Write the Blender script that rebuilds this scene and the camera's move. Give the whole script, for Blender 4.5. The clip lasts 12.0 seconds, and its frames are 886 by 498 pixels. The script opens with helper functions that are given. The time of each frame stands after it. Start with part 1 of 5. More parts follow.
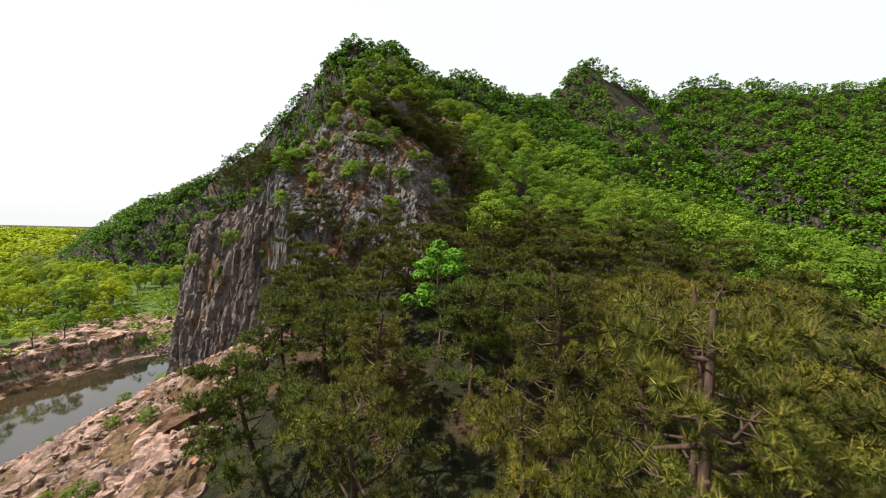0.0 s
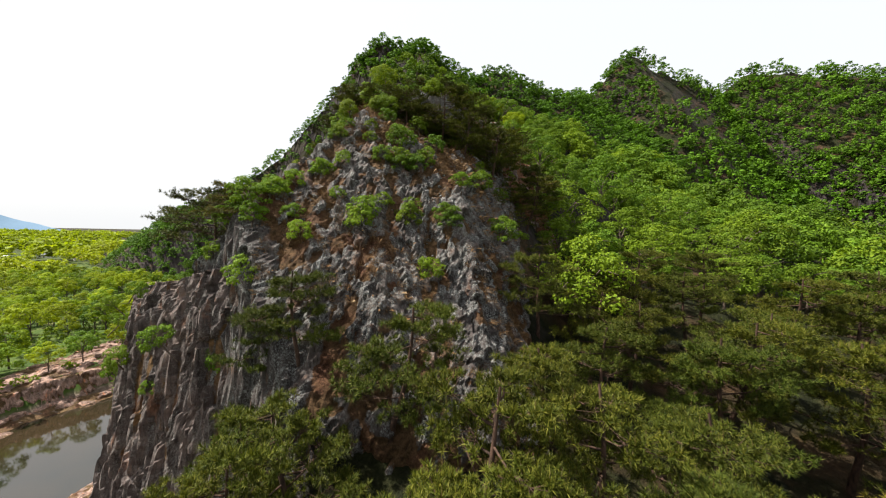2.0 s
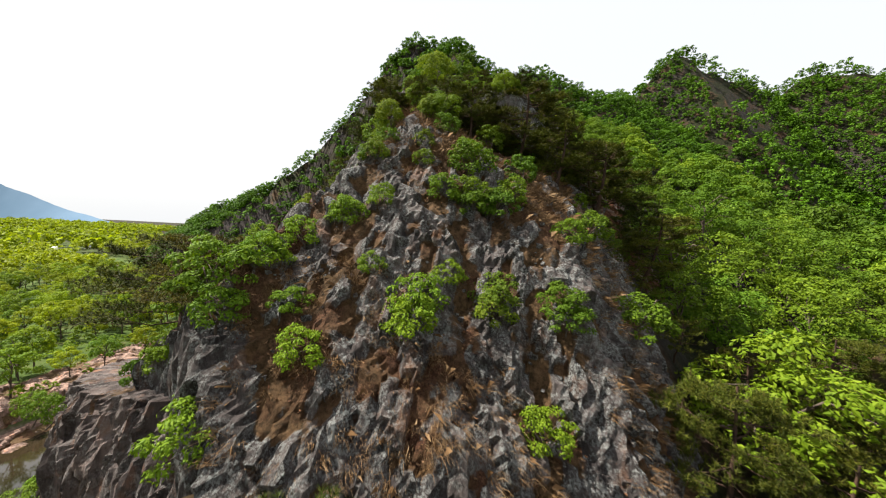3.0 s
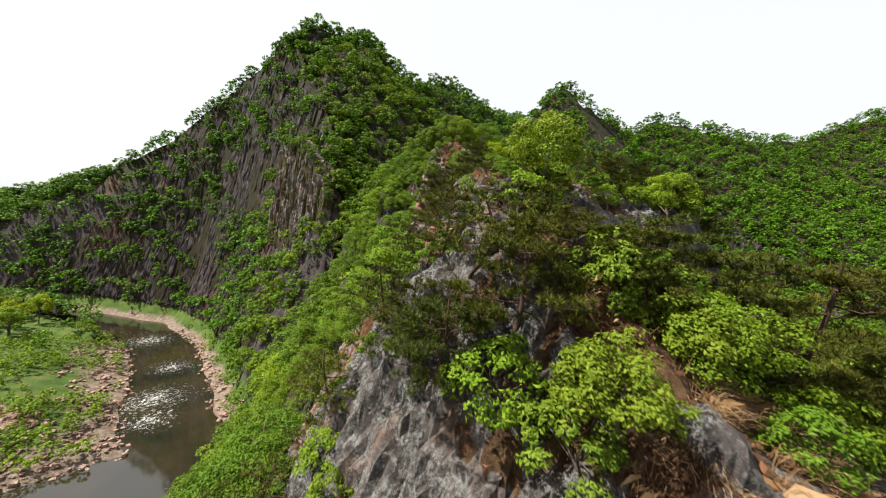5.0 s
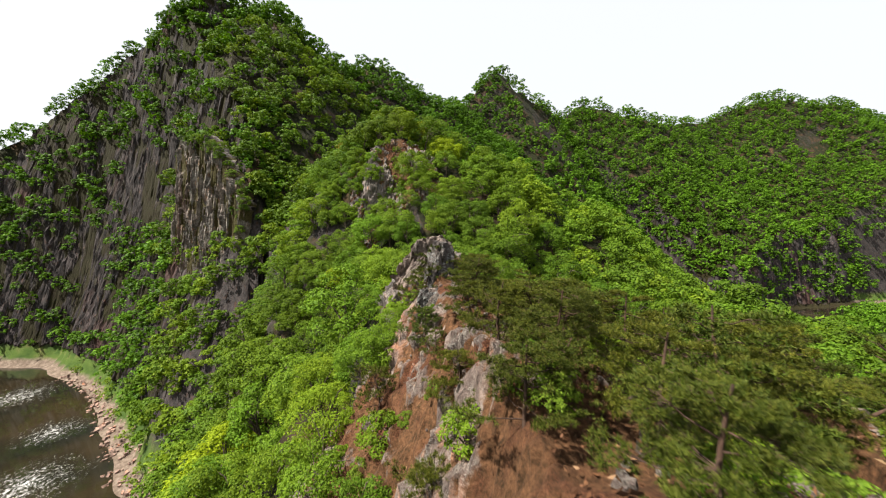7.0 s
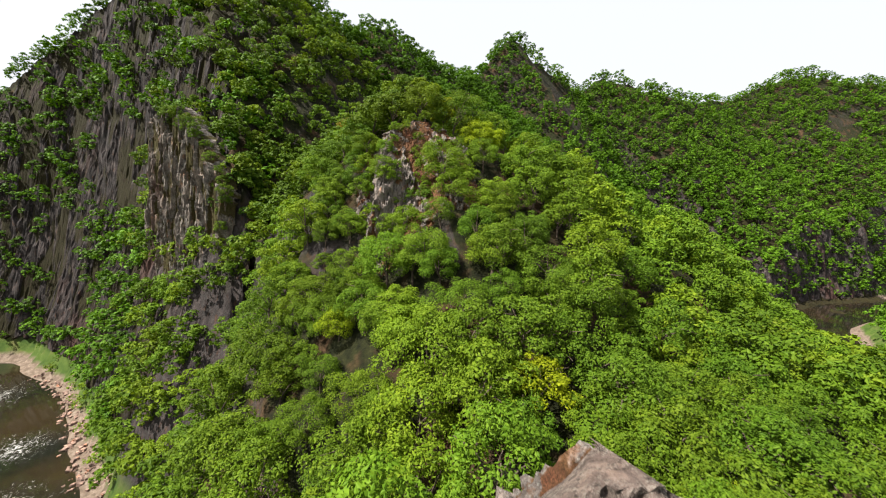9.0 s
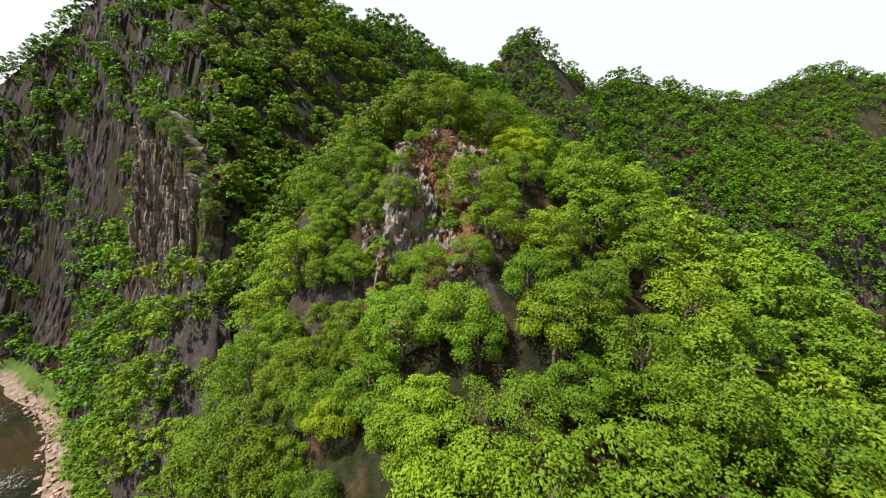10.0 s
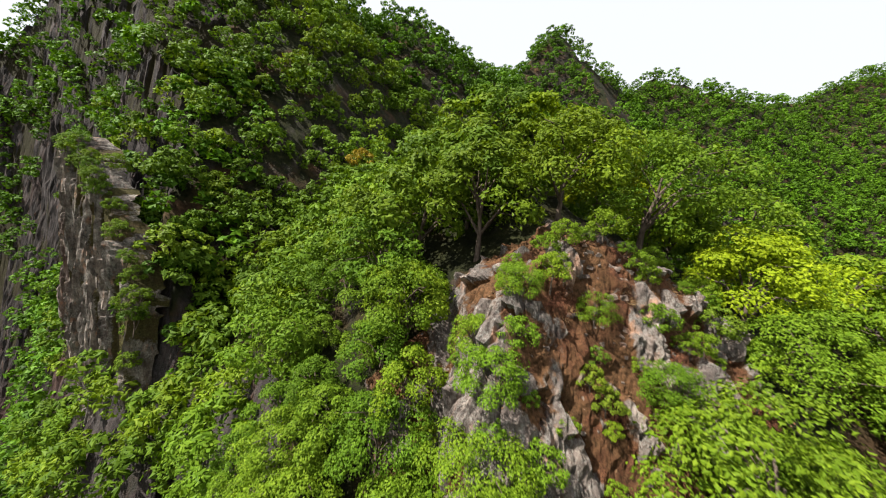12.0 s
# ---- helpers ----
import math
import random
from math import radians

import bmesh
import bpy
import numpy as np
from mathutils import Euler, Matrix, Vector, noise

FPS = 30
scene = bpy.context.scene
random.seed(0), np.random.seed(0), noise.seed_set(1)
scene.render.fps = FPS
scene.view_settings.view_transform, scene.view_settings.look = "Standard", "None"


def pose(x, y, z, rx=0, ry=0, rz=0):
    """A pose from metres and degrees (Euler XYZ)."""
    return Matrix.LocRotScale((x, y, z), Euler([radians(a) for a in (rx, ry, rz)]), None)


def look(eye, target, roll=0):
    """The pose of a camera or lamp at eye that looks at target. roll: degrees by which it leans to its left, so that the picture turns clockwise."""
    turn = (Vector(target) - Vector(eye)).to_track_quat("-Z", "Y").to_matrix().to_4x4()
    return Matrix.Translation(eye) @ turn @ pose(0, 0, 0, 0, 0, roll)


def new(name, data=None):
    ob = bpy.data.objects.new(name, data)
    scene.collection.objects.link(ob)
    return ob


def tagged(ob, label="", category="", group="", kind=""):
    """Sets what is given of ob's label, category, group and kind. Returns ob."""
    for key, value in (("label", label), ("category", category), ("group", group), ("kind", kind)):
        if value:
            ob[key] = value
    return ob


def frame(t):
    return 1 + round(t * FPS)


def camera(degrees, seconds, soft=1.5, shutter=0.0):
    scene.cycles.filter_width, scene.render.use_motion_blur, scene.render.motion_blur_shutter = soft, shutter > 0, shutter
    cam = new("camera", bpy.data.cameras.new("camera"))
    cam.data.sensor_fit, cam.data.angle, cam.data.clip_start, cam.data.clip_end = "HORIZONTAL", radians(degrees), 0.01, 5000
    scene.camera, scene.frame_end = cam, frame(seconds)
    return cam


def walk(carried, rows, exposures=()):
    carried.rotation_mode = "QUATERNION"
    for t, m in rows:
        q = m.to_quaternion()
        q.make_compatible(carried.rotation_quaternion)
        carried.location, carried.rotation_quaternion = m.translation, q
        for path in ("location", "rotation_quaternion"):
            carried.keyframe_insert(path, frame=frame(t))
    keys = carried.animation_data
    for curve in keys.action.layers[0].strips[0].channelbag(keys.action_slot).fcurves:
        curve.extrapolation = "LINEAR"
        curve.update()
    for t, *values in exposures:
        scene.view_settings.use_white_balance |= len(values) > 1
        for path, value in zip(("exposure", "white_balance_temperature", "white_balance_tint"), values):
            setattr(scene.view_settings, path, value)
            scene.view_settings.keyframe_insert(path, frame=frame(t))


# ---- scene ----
cam = camera(103.5, 12.0, soft=1.1, shutter=0.1)
PATH = [
    (0, (3.944, -7.563, 37.854), (3.938, -5.565, 37.759), 1.2),
    (0.5, (3.66, -5.197, 38.806), (3.59, -3.201, 38.711), 0.5),
    (1, (3.296, -1.902, 39.615), (3.144, 0.09, 39.518), 1.1),
    (1.5, (2.589, 1.63, 40.262), (2.42, 3.621, 40.165), 1.3),
    (2, (1.403, 5.216, 42.034), (1.233, 7.206, 41.937), 0.9),
    (2.5, (0.017, 9.116, 43.372), (-0.235, 11.099, 43.281), 2.1),
    (3, (-1.993, 13.043, 44.939), (-2.299, 15.017, 44.846), 2.6),
    (3.5, (-4.238, 16.466, 46.121), (-4.53, 18.443, 46.04), 4.6),
    (3.7, (-5.314, 17.419, 47.115), (-5.595, 19.397, 47.022), 5.4),
    (5.3, (-10.615, 26.618, 52.977), (-10.197, 28.572, 52.921), 5.7),
    (5.5, (-10.704, 27.49, 53.564), (-10.246, 29.436, 53.509), 6.5),
    (6, (-10.882, 30.091, 55.084), (-10.308, 32.005, 55.03), 4.1),
    (6.5, (-10.754, 33.203, 56.275), (-10.117, 35.097, 56.22), 2.9),
    (6.7, (-10.635, 34.467, 56.68), (-9.995, 36.36, 56.601), 2.0),
    (8.3, (-10.839, 46.883, 60.762), (-10.192, 48.756, 60.496), 0.8),
    (8.5, (-10.703, 48.561, 61.215), (-10.057, 50.435, 60.95), 1.1),
    (9, (-10.243, 52.749, 62.495), (-9.603, 54.625, 62.228), 2.5),
    (9.5, (-9.641, 57.941, 63.82), (-9.01, 59.819, 63.552), 2.8),
    (10, (-9.269, 63.932, 65.714), (-8.663, 65.818, 65.44), 2.5),
    (10.5, (-8.885, 69.937, 68.251), (-8.32, 71.836, 67.975), 3.0),
    (11, (-8.48, 76.486, 70.056), (-7.932, 78.39, 69.783), 2.7),
    (11.5, (-8.025, 83.312, 72.401), (-7.474, 85.215, 72.128), 2.6),
    (12, (-7.559, 90.043, 75.123), (-7.008, 91.947, 74.851), 3.0),
]
walk(cam, [(t, look(eye, target, roll)) for t, eye, target, roll in PATH])

# ---- sky and sun ----
SUN_AZ, SUN_EL = -88.0, 54.0  # degrees from +y to +x, and above the horizon
world = bpy.data.worlds.new("sky")
scene.world = world
world.use_nodes = True
wn, wl = world.node_tree.nodes, world.node_tree.links
sky = wn.new("ShaderNodeTexSky")
sky.sky_type, sky.sun_disc = "NISHITA", False
sky.sun_elevation, sky.sun_rotation = radians(SUN_EL), radians(SUN_AZ)
sky.air_density, sky.dust_density, sky.ozone_density, sky.altitude = 1.0, 6.0, 1.0, 100
haze = wn.new("ShaderNodeMix")
haze.data_type = "RGBA"
haze.inputs[0].default_value = 0.9
haze.inputs[7].default_value = (3.0, 3.05, 3.1, 1)  # thin white cloud over the whole sky
wl.new(sky.outputs[0], haze.inputs[6])
wl.new(haze.outputs[2], wn["Background"].inputs[0])
wn["Background"].inputs[1].default_value = 0.125

sun = new("sun", bpy.data.lights.new("sun", "SUN"))
sun.data.energy, sun.data.angle, sun.data.color = 5.0, radians(0.6), (1.0, 0.95, 0.86)
az, el = radians(SUN_AZ), radians(SUN_EL)
sun.matrix_world = look((math.sin(az) * math.cos(el) * 300, math.cos(az) * math.cos(el) * 300, math.sin(el) * 300), (0, 0, 0))
scene.view_settings.exposure = 1.45


# ---- materials ----
class Nodes:
    """A small builder of node materials."""

    def __init__(self, name, rough=0.8, spec=0.3):
        self.m = bpy.data.materials.new(name)
        self.m.use_nodes = True
        self.t = self.m.node_tree
        self.out = self.t.nodes["Material Output"]
        self.b = self.t.nodes["Principled BSDF"]
        self.b.inputs["Roughness"].default_value = rough
        self.b.inputs["Specular IOR Level"].default_value = spec
        self.geo = self.t.nodes.new("ShaderNodeNewGeometry")

    def put(self, a, b):
        self.t.links.new(a, b)

    def noise(self, scale, detail=4, rough=0.55, stretch=None, distort=0.0, where=None):
        n = self.t.nodes.new("ShaderNodeTexNoise")
        n.inputs["Scale"].default_value, n.inputs["Detail"].default_value = scale, detail
        n.inputs["Roughness"].default_value, n.inputs["Distortion"].default_value = rough, distort
        src = where or self.geo.outputs["Position"]
        if stretch:
            mp = self.t.nodes.new("ShaderNodeMapping")
            mp.inputs["Scale"].default_value = stretch
            self.put(src, mp.inputs[0])
            src = mp.outputs[0]
        self.put(src, n.inputs["Vector"])
        return n.outputs["Fac"]

    def ramp(self, fac, *stops):
        r = self.t.nodes.new("ShaderNodeValToRGB")
        while len(r.color_ramp.elements) < len(stops):
            r.color_ramp.elements.new(0.5)
        for e, (p, c) in zip(r.color_ramp.elements, stops):
            e.position = p
            e.color = (*c, 1) if not isinstance(c, (int, float)) else (c, c, c, 1)
        self.put(fac, r.inputs[0])
        return r.outputs[0]

    def mix(self, fac, a, b, kind="MIX"):
        x = self.t.nodes.new("ShaderNodeMix")
        x.data_type, x.blend_type = "RGBA", kind
        for value, socket in ((fac, x.inputs[0]), (a, x.inputs[6]), (b, x.inputs[7])):
            if isinstance(value, (int, float)):
                socket.default_value = value
            elif isinstance(value, tuple):
                socket.default_value = (*value, 1)
            else:
                self.put(value, socket)
        return x.outputs[2]

    def math(self, op, a, b=0.0, clamp=False):
        x = self.t.nodes.new("ShaderNodeMath")
        x.operation, x.use_clamp = op, clamp
        for value, socket in ((a, x.inputs[0]), (b, x.inputs[1])):
            if isinstance(value, (int, float)):
                socket.default_value = value
            else:
                self.put(value, socket)
        return x.outputs[0]

    def axis(self, socket, which):
        x = self.t.nodes.new("ShaderNodeSeparateXYZ")
        self.put(socket, x.inputs[0])
        return x.outputs[which]

    def bump(self, height, strength, dist):
        x = self.t.nodes.new("ShaderNodeBump")
        x.inputs["Strength"].default_value, x.inputs["Distance"].default_value = strength, dist
        self.put(height, x.inputs["Height"])
        self.put(x.outputs[0], self.b.inputs["Normal"])

    def colour(self, c):
        if isinstance(c, tuple):
            self.b.inputs["Base Color"].default_value = (*c, 1)
        else:
            self.put(c, self.b.inputs["Base Color"])
        return self

    def island(self):
        return self.geo.outputs["Random Per Island"]

    def each(self):
        x = self.t.nodes.new("ShaderNodeObjectInfo")
        return x.outputs["Random"]


def leaf_material(name, dark, mid, light, thin=0.35, large=0.05, swing=0.24):
    n = Nodes(name, rough=0.6, spec=0.1)
    a = n.ramp(n.island(), (0.0, dark), (0.5, mid), (1.0, light))
    patch = n.ramp(n.noise(large, 2), (0.35, 0.96 - swing), (0.65, 0.96 + swing))
    a = n.mix(1.0, a, patch, "MULTIPLY")
    tree = n.ramp(n.each(), (0.0, (0.75, 0.88, 0.9)), (0.5, (1.0, 1.0, 1.0)), (1.0, (1.16, 1.06, 0.9)))
    a = n.mix(1.0, a, tree, "MULTIPLY")
    n.colour(a)
    tr = n.t.nodes.new("ShaderNodeBsdfTranslucent")
    n.put(n.mix(1.0, a, (1.35, 1.3, 0.5), "MULTIPLY"), tr.inputs[0])
    mx = n.t.nodes.new("ShaderNodeMixShader")
    mx.inputs[0].default_value = thin
    n.put(n.b.outputs[0], mx.inputs[1])
    n.put(tr.outputs[0], mx.inputs[2])
    n.put(mx.outputs[0], n.out.inputs[0])
    return n.m


LEAF_OAK = leaf_material("oak_leaves", (0.050, 0.095, 0.003), (0.077, 0.134, 0.007), (0.114, 0.177, 0.011), 0.22)
LEAF_FRESH = leaf_material("fresh_leaves", (0.070, 0.124, 0.005), (0.098, 0.165, 0.008), (0.141, 0.208, 0.014), 0.25)
LEAF_YELLOW = leaf_material("yellow_green_leaves", (0.129, 0.181, 0.005), (0.187, 0.248, 0.007), (0.249, 0.305, 0.012), 0.36)
LEAF_YOUNG = leaf_material("young_leaves", (0.066, 0.109, 0.007), (0.103, 0.153, 0.011), (0.153, 0.203, 0.020), 0.3)
LEAF_PINE = leaf_material("pine_needles", (0.023, 0.034, 0.003), (0.047, 0.060, 0.006), (0.106, 0.108, 0.016), 0.14, 0.3)
LEAF_PINE_TAN = leaf_material("tawny_pine_needles", (0.034, 0.034, 0.004), (0.074, 0.068, 0.009), (0.155, 0.124, 0.020), 0.14, 0.3)
LEAF_PINE_NEAR = leaf_material("long_pine_needles", (0.014, 0.021, 0.003), (0.045, 0.052, 0.006), (0.144, 0.124, 0.019), 0.10, 0.4, 0.35)
LEAF_WOOD = leaf_material("far_woods", (0.035, 0.087, 0.003), (0.059, 0.131, 0.005), (0.092, 0.180, 0.009), 0.2, 0.10, 0.34)
LITTER = leaf_material("dead_leaves", (0.054, 0.023, 0.011), (0.129, 0.056, 0.027), (0.226, 0.129, 0.070), 0.1, 0.5)

n = Nodes("pine_shoots", 0.8, 0.2)
n.colour(n.ramp(n.island(), (0.0, (0.064, 0.036, 0.013)), (0.6, (0.114, 0.078, 0.027)), (1.0, (0.136, 0.118, 0.045))))
SHOOTS = n.m

n = Nodes("bark", 0.9, 0.1)
n.colour(n.ramp(n.noise(9, 5, stretch=(1, 1, 0.25)), (0.3, (0.035, 0.026, 0.020)), (0.7, (0.13, 0.10, 0.08))))
n.bump(n.noise(22, 4, stretch=(1, 1, 0.2)), 0.7, 0.03)
BARK = n.m
n = Nodes("pine_bark", 0.9, 0.1)
n.colour(n.ramp(n.noise(8, 5, stretch=(1, 1, 0.4)), (0.3, (0.022, 0.016, 0.013)), (0.7, (0.085, 0.050, 0.035))))
n.bump(n.noise(16, 4, stretch=(1, 1, 0.3)), 0.8, 0.03)
PINE_BARK = n.m

# rock: columns upright, lichen in pale grey patches, ochre stains
def rock_colour(n, crust=0.8):
    base = n.ramp(n.noise(0.55, 6, 0.65, stretch=(1, 1, 0.35)), (0.28, (0.030, 0.026, 0.025)), (0.5, (0.085, 0.072, 0.068)), (0.72, (0.170, 0.140, 0.125)))
    base = n.mix(1.0, base, n.ramp(n.noise(2.6, 6, 0.7, stretch=(1, 1, 0.16)), (0.35, 0.45), (0.5, 0.95), (0.66, 1.5)), "MULTIPLY")
    speck = n.math("MULTIPLY", n.ramp(n.noise(14.0, 7, 0.8), (0.49, 0.0), (0.55, 1.0)), n.ramp(n.noise(1.6, 5, 0.7, stretch=(1, 1, 0.5)), (0.42, 0.05), (0.56, 1.0)))
    crustose = n.math("MULTIPLY", n.ramp(n.noise(4.0, 9, 0.8), (0.53, 0.0), (0.58, 1.0)), n.ramp(n.noise(0.7, 3), (0.42, 0.1), (0.56, 0.9)))
    lichen = n.math("MAXIMUM", speck, crustose)
    base = n.mix(n.math("MULTIPLY", lichen, crust), base, (0.32, 0.345, 0.33))
    stain = n.ramp(n.noise(0.9, 4, 0.6, stretch=(1, 1, 0.5)), (0.58, 0.0), (0.72, 1.0))
    return n.mix(n.math("MULTIPLY", stain, 0.6), base, (0.30, 0.155, 0.085))


n = Nodes("hillside", 0.92, 0.12)
up = n.axis(n.geo.outputs["Normal"], 2)
height = n.axis(n.geo.outputs["Position"], 2)
soil = n.ramp(n.noise(0.8, 6, 0.6), (0.3, (0.030, 0.020, 0.012)), (0.5, (0.085, 0.050, 0.026)), (0.7, (0.19, 0.110, 0.058)))
grass = n.ramp(n.noise(1.1, 6, 0.65), (0.35, (0.012, 0.015, 0.006)), (0.6, (0.036, 0.040, 0.013)), (0.8, (0.085, 0.070, 0.030)))
ground = n.mix(n.ramp(n.noise(0.16, 4, 0.6), (0.50, 0.0), (0.64, 1.0)), grass, soil)
steep = n.math("ADD", up, n.math("MULTIPLY", n.math("SUBTRACT", n.noise(0.35, 5, 0.6), 0.5), 0.5))
hill = n.mix(n.ramp(steep, (0.44, 1.0), (0.60, 0.0)), ground, n.mix(1.0, rock_colour(n, 0.4), (0.62, 0.57, 0.58), "MULTIPLY"))
meadow = n.ramp(n.noise(0.22, 5, 0.6), (0.35, (0.055, 0.105, 0.018)), (0.55, (0.105, 0.165, 0.030)), (0.72, (0.20, 0.185, 0.07)))
gravel = n.ramp(n.noise(0.7, 10, 0.78), (0.3, (0.09, 0.065, 0.045)), (0.5, (0.25, 0.185, 0.14)), (0.72, (0.52, 0.42, 0.34)))
low = n.mix(n.ramp(n.math("MULTIPLY", n.math("ADD", height, n.math("MULTIPLY", n.noise(0.12, 4), 3.0)), 0.1), (0.30, 0.0), (0.42, 1.0)), gravel, meadow)
whole = n.mix(n.ramp(n.math("MULTIPLY", n.math("ADD", height, n.math("MULTIPLY", n.noise(0.1, 3), 4.0)), 0.05), (0.38, 0.0), (0.55, 1.0)), low, hill)
n.colour(n.mix(1.0, whole, (0.53, 0.53, 0.53), "MULTIPLY"))
n.bump(n.mix(0.5, n.noise(0.9, 7, 0.7, stretch=(1, 1, 0.4)), n.noise(6, 6, 0.65)), 1.0, 0.5)
HILL = n.m

def outcrop_material(name, tint, crust=0.8, earth=(1.0, 1.0, 1.0), coarse=0.0):
    """Rock where the attribute bare is 1, soil and dry grass elsewhere."""
    n = Nodes(name, 0.9, 0.15)
    at = n.t.nodes.new("ShaderNodeAttribute")
    at.attribute_name = "bare"
    soil = n.ramp(n.noise(1.2, 9, 0.75), (0.3, (0.040, 0.022, 0.013)), (0.5, (0.150, 0.072, 0.040)), (0.72, (0.34, 0.190, 0.110)))
    speck = n.ramp(n.noise(17.0, 5, 0.7), (0.36, 0.35), (0.5, 1.0), (0.66, 1.7))
    soil = n.mix(1.0, soil, speck, "MULTIPLY")
    soil = n.mix(1.0, soil, n.ramp(n.noise(48.0, 4, 0.7), (0.38, 0.5), (0.62, 1.5)), "MULTIPLY")
    straw = n.ramp(n.noise(5.0, 8, 0.75), (0.38, (0.060, 0.045, 0.018)), (0.65, (0.34, 0.215, 0.110)))
    soil = n.mix(n.ramp(n.noise(0.5, 5, 0.6), (0.36, 0.0), (0.52, 0.9)), soil, straw)
    soil = n.mix(1.0, soil, earth, "MULTIPLY")
    edge = n.math("ADD", at.outputs["Fac"], n.math("MULTIPLY", n.math("SUBTRACT", n.noise(2.2, 8, 0.75), 0.5), 0.9))
    rock = n.mix(1.0, rock_colour(n, crust), tint, "MULTIPLY")
    crack = n.ramp(n.noise(4.0, 6, 0.7, stretch=(1, 1, 0.3), distort=1.0), (0.38, 0.45), (0.46, 1.0))
    rock = n.mix(1.0, rock, crack, "MULTIPLY")
    if coarse:  # broad weathering and rusty seeps of high cliffs
        rock = n.mix(1.0, rock, n.ramp(n.noise(coarse, 8, 0.72), (0.36, 0.35), (0.5, 0.9), (0.64, 1.9)), "MULTIPLY")
        rock = n.mix(n.ramp(n.noise(coarse * 0.15, 4, 0.6, stretch=(1, 1, 0.5)), (0.55, 0.0), (0.66, 0.6)), rock, (0.13, 0.062, 0.048))
    n.colour(n.mix(1.0, n.mix(n.ramp(edge, (0.42, 0.0), (0.55, 1.0)), soil, rock), (0.53, 0.53, 0.53), "MULTIPLY"))
    n.bump(n.mix(0.5, n.noise(3.0, 8, 0.78, stretch=(1, 1, 0.35)), n.noise(14, 7, 0.75)), 1.0, 0.24)
    return n.m


OUTCROP = outcrop_material("lichened_rock", (1.5, 1.45, 1.44), 0.85, (0.85, 0.78, 0.75))
OCHRE_CLIFF = outcrop_material("ochre_streaked_cliff", (2.1, 1.9, 1.85), 0.4, (1.1, 1.0, 0.9))
DARK_CLIFF = outcrop_material("dark_cliff_rock", (0.55, 0.50, 0.52), 0.35, (0.17, 0.23, 0.14), 0.22)
BUTTRESS_ROCK = outcrop_material("buttress_rock", (2.2, 2.05, 1.9), 0.5, (0.45, 0.6, 0.4), 0.4)
PALE_ROCK = outcrop_material("pale_ochre_rock", (3.0, 2.6, 2.35), 0.3, (1.05, 0.80, 0.74))
GREY_ROCK = outcrop_material("pale_grey_rock", (2.9, 2.75, 2.6), 0.3, (1.0, 0.8, 0.74))
RED_LEDGE = outcrop_material("red_ledge_rock", (4.6, 3.5, 3.0), 0.2)

n = Nodes("dry_grass", 0.9, 0.1)
n.colour(n.ramp(n.island(), (0.0, (0.082, 0.044, 0.018)), (0.5, (0.184, 0.107, 0.051)), (1.0, (0.255, 0.173, 0.097))))
STRAW = n.m

n = Nodes("river_water", 0.06, 1.0)
near = 0.0
for place, reach in (((-72, 132, 0), 13.0), ((-104, 183, 0), 12.0), ((-80, 156, 0), 9.0), ((-66, 121, 0), 9.0)):
    gap = n.t.nodes.new("ShaderNodeVectorMath")
    gap.operation = "DISTANCE"
    gap.inputs[1].default_value = place
    n.put(n.geo.outputs["Position"], gap.inputs[0])
    near = n.math("MAXIMUM", near, n.math("SUBTRACT", 1.0, n.math("DIVIDE", gap.outputs["Value"], reach)), True)
churn = n.math("ADD", n.noise(1.1, 10, 0.85, stretch=(1.0, 0.7, 1), distort=1.2), n.math("MULTIPLY", near, 0.12))
foam = n.math("MULTIPLY", n.ramp(churn, (0.60, 0.0), (0.70, 1.0)), n.ramp(near, (0.0, 0.0), (0.15, 1.0)))
n.colour(n.mix(foam, n.ramp(n.noise(0.05, 3), (0.35, (0.008, 0.009, 0.006)), (0.65, (0.022, 0.016, 0.008))), (0.45, 0.45, 0.44)))
n.put(n.math("ADD", 0.05, n.math("MULTIPLY", foam, 0.6)), n.b.inputs["Roughness"])
n.bump(n.mix(0.4, n.noise(0.35, 4, 0.6), n.noise(2.2, 5, 0.6)), 0.035, 0.10)
WATER = n.m

n = Nodes("plaster", 0.8, 0.2)
n.colour(n.ramp(n.noise(0.8, 4), (0.3, (0.55, 0.53, 0.48)), (0.7, (0.74, 0.72, 0.67))))
PLASTER = n.m
n = Nodes("roof_tile", 0.7, 0.2)
n.colour(n.ramp(n.noise(1.2, 4), (0.3, (0.26, 0.09, 0.05)), (0.7, (0.42, 0.17, 0.09))))
ROOF_RED = n.m
n = Nodes("roof_sheet", 0.5, 0.3)
n.colour(n.ramp(n.noise(1.2, 4), (0.3, (0.42, 0.44, 0.47)), (0.7, (0.62, 0.64, 0.66))))
ROOF_GREY = n.m
n = Nodes("dark_glass", 0.15, 0.5)
n.colour((0.03, 0.035, 0.04))
DARK_GLASS = n.m

# the haze of distance is put into the hills' bluish base colour
n = Nodes("hazy_hills", 1.0, 0.0)
n.colour(n.ramp(n.noise(0.002, 4), (0.35, (0.085, 0.14, 0.20)), (0.65, (0.12, 0.18, 0.25))))
HAZE = n.m


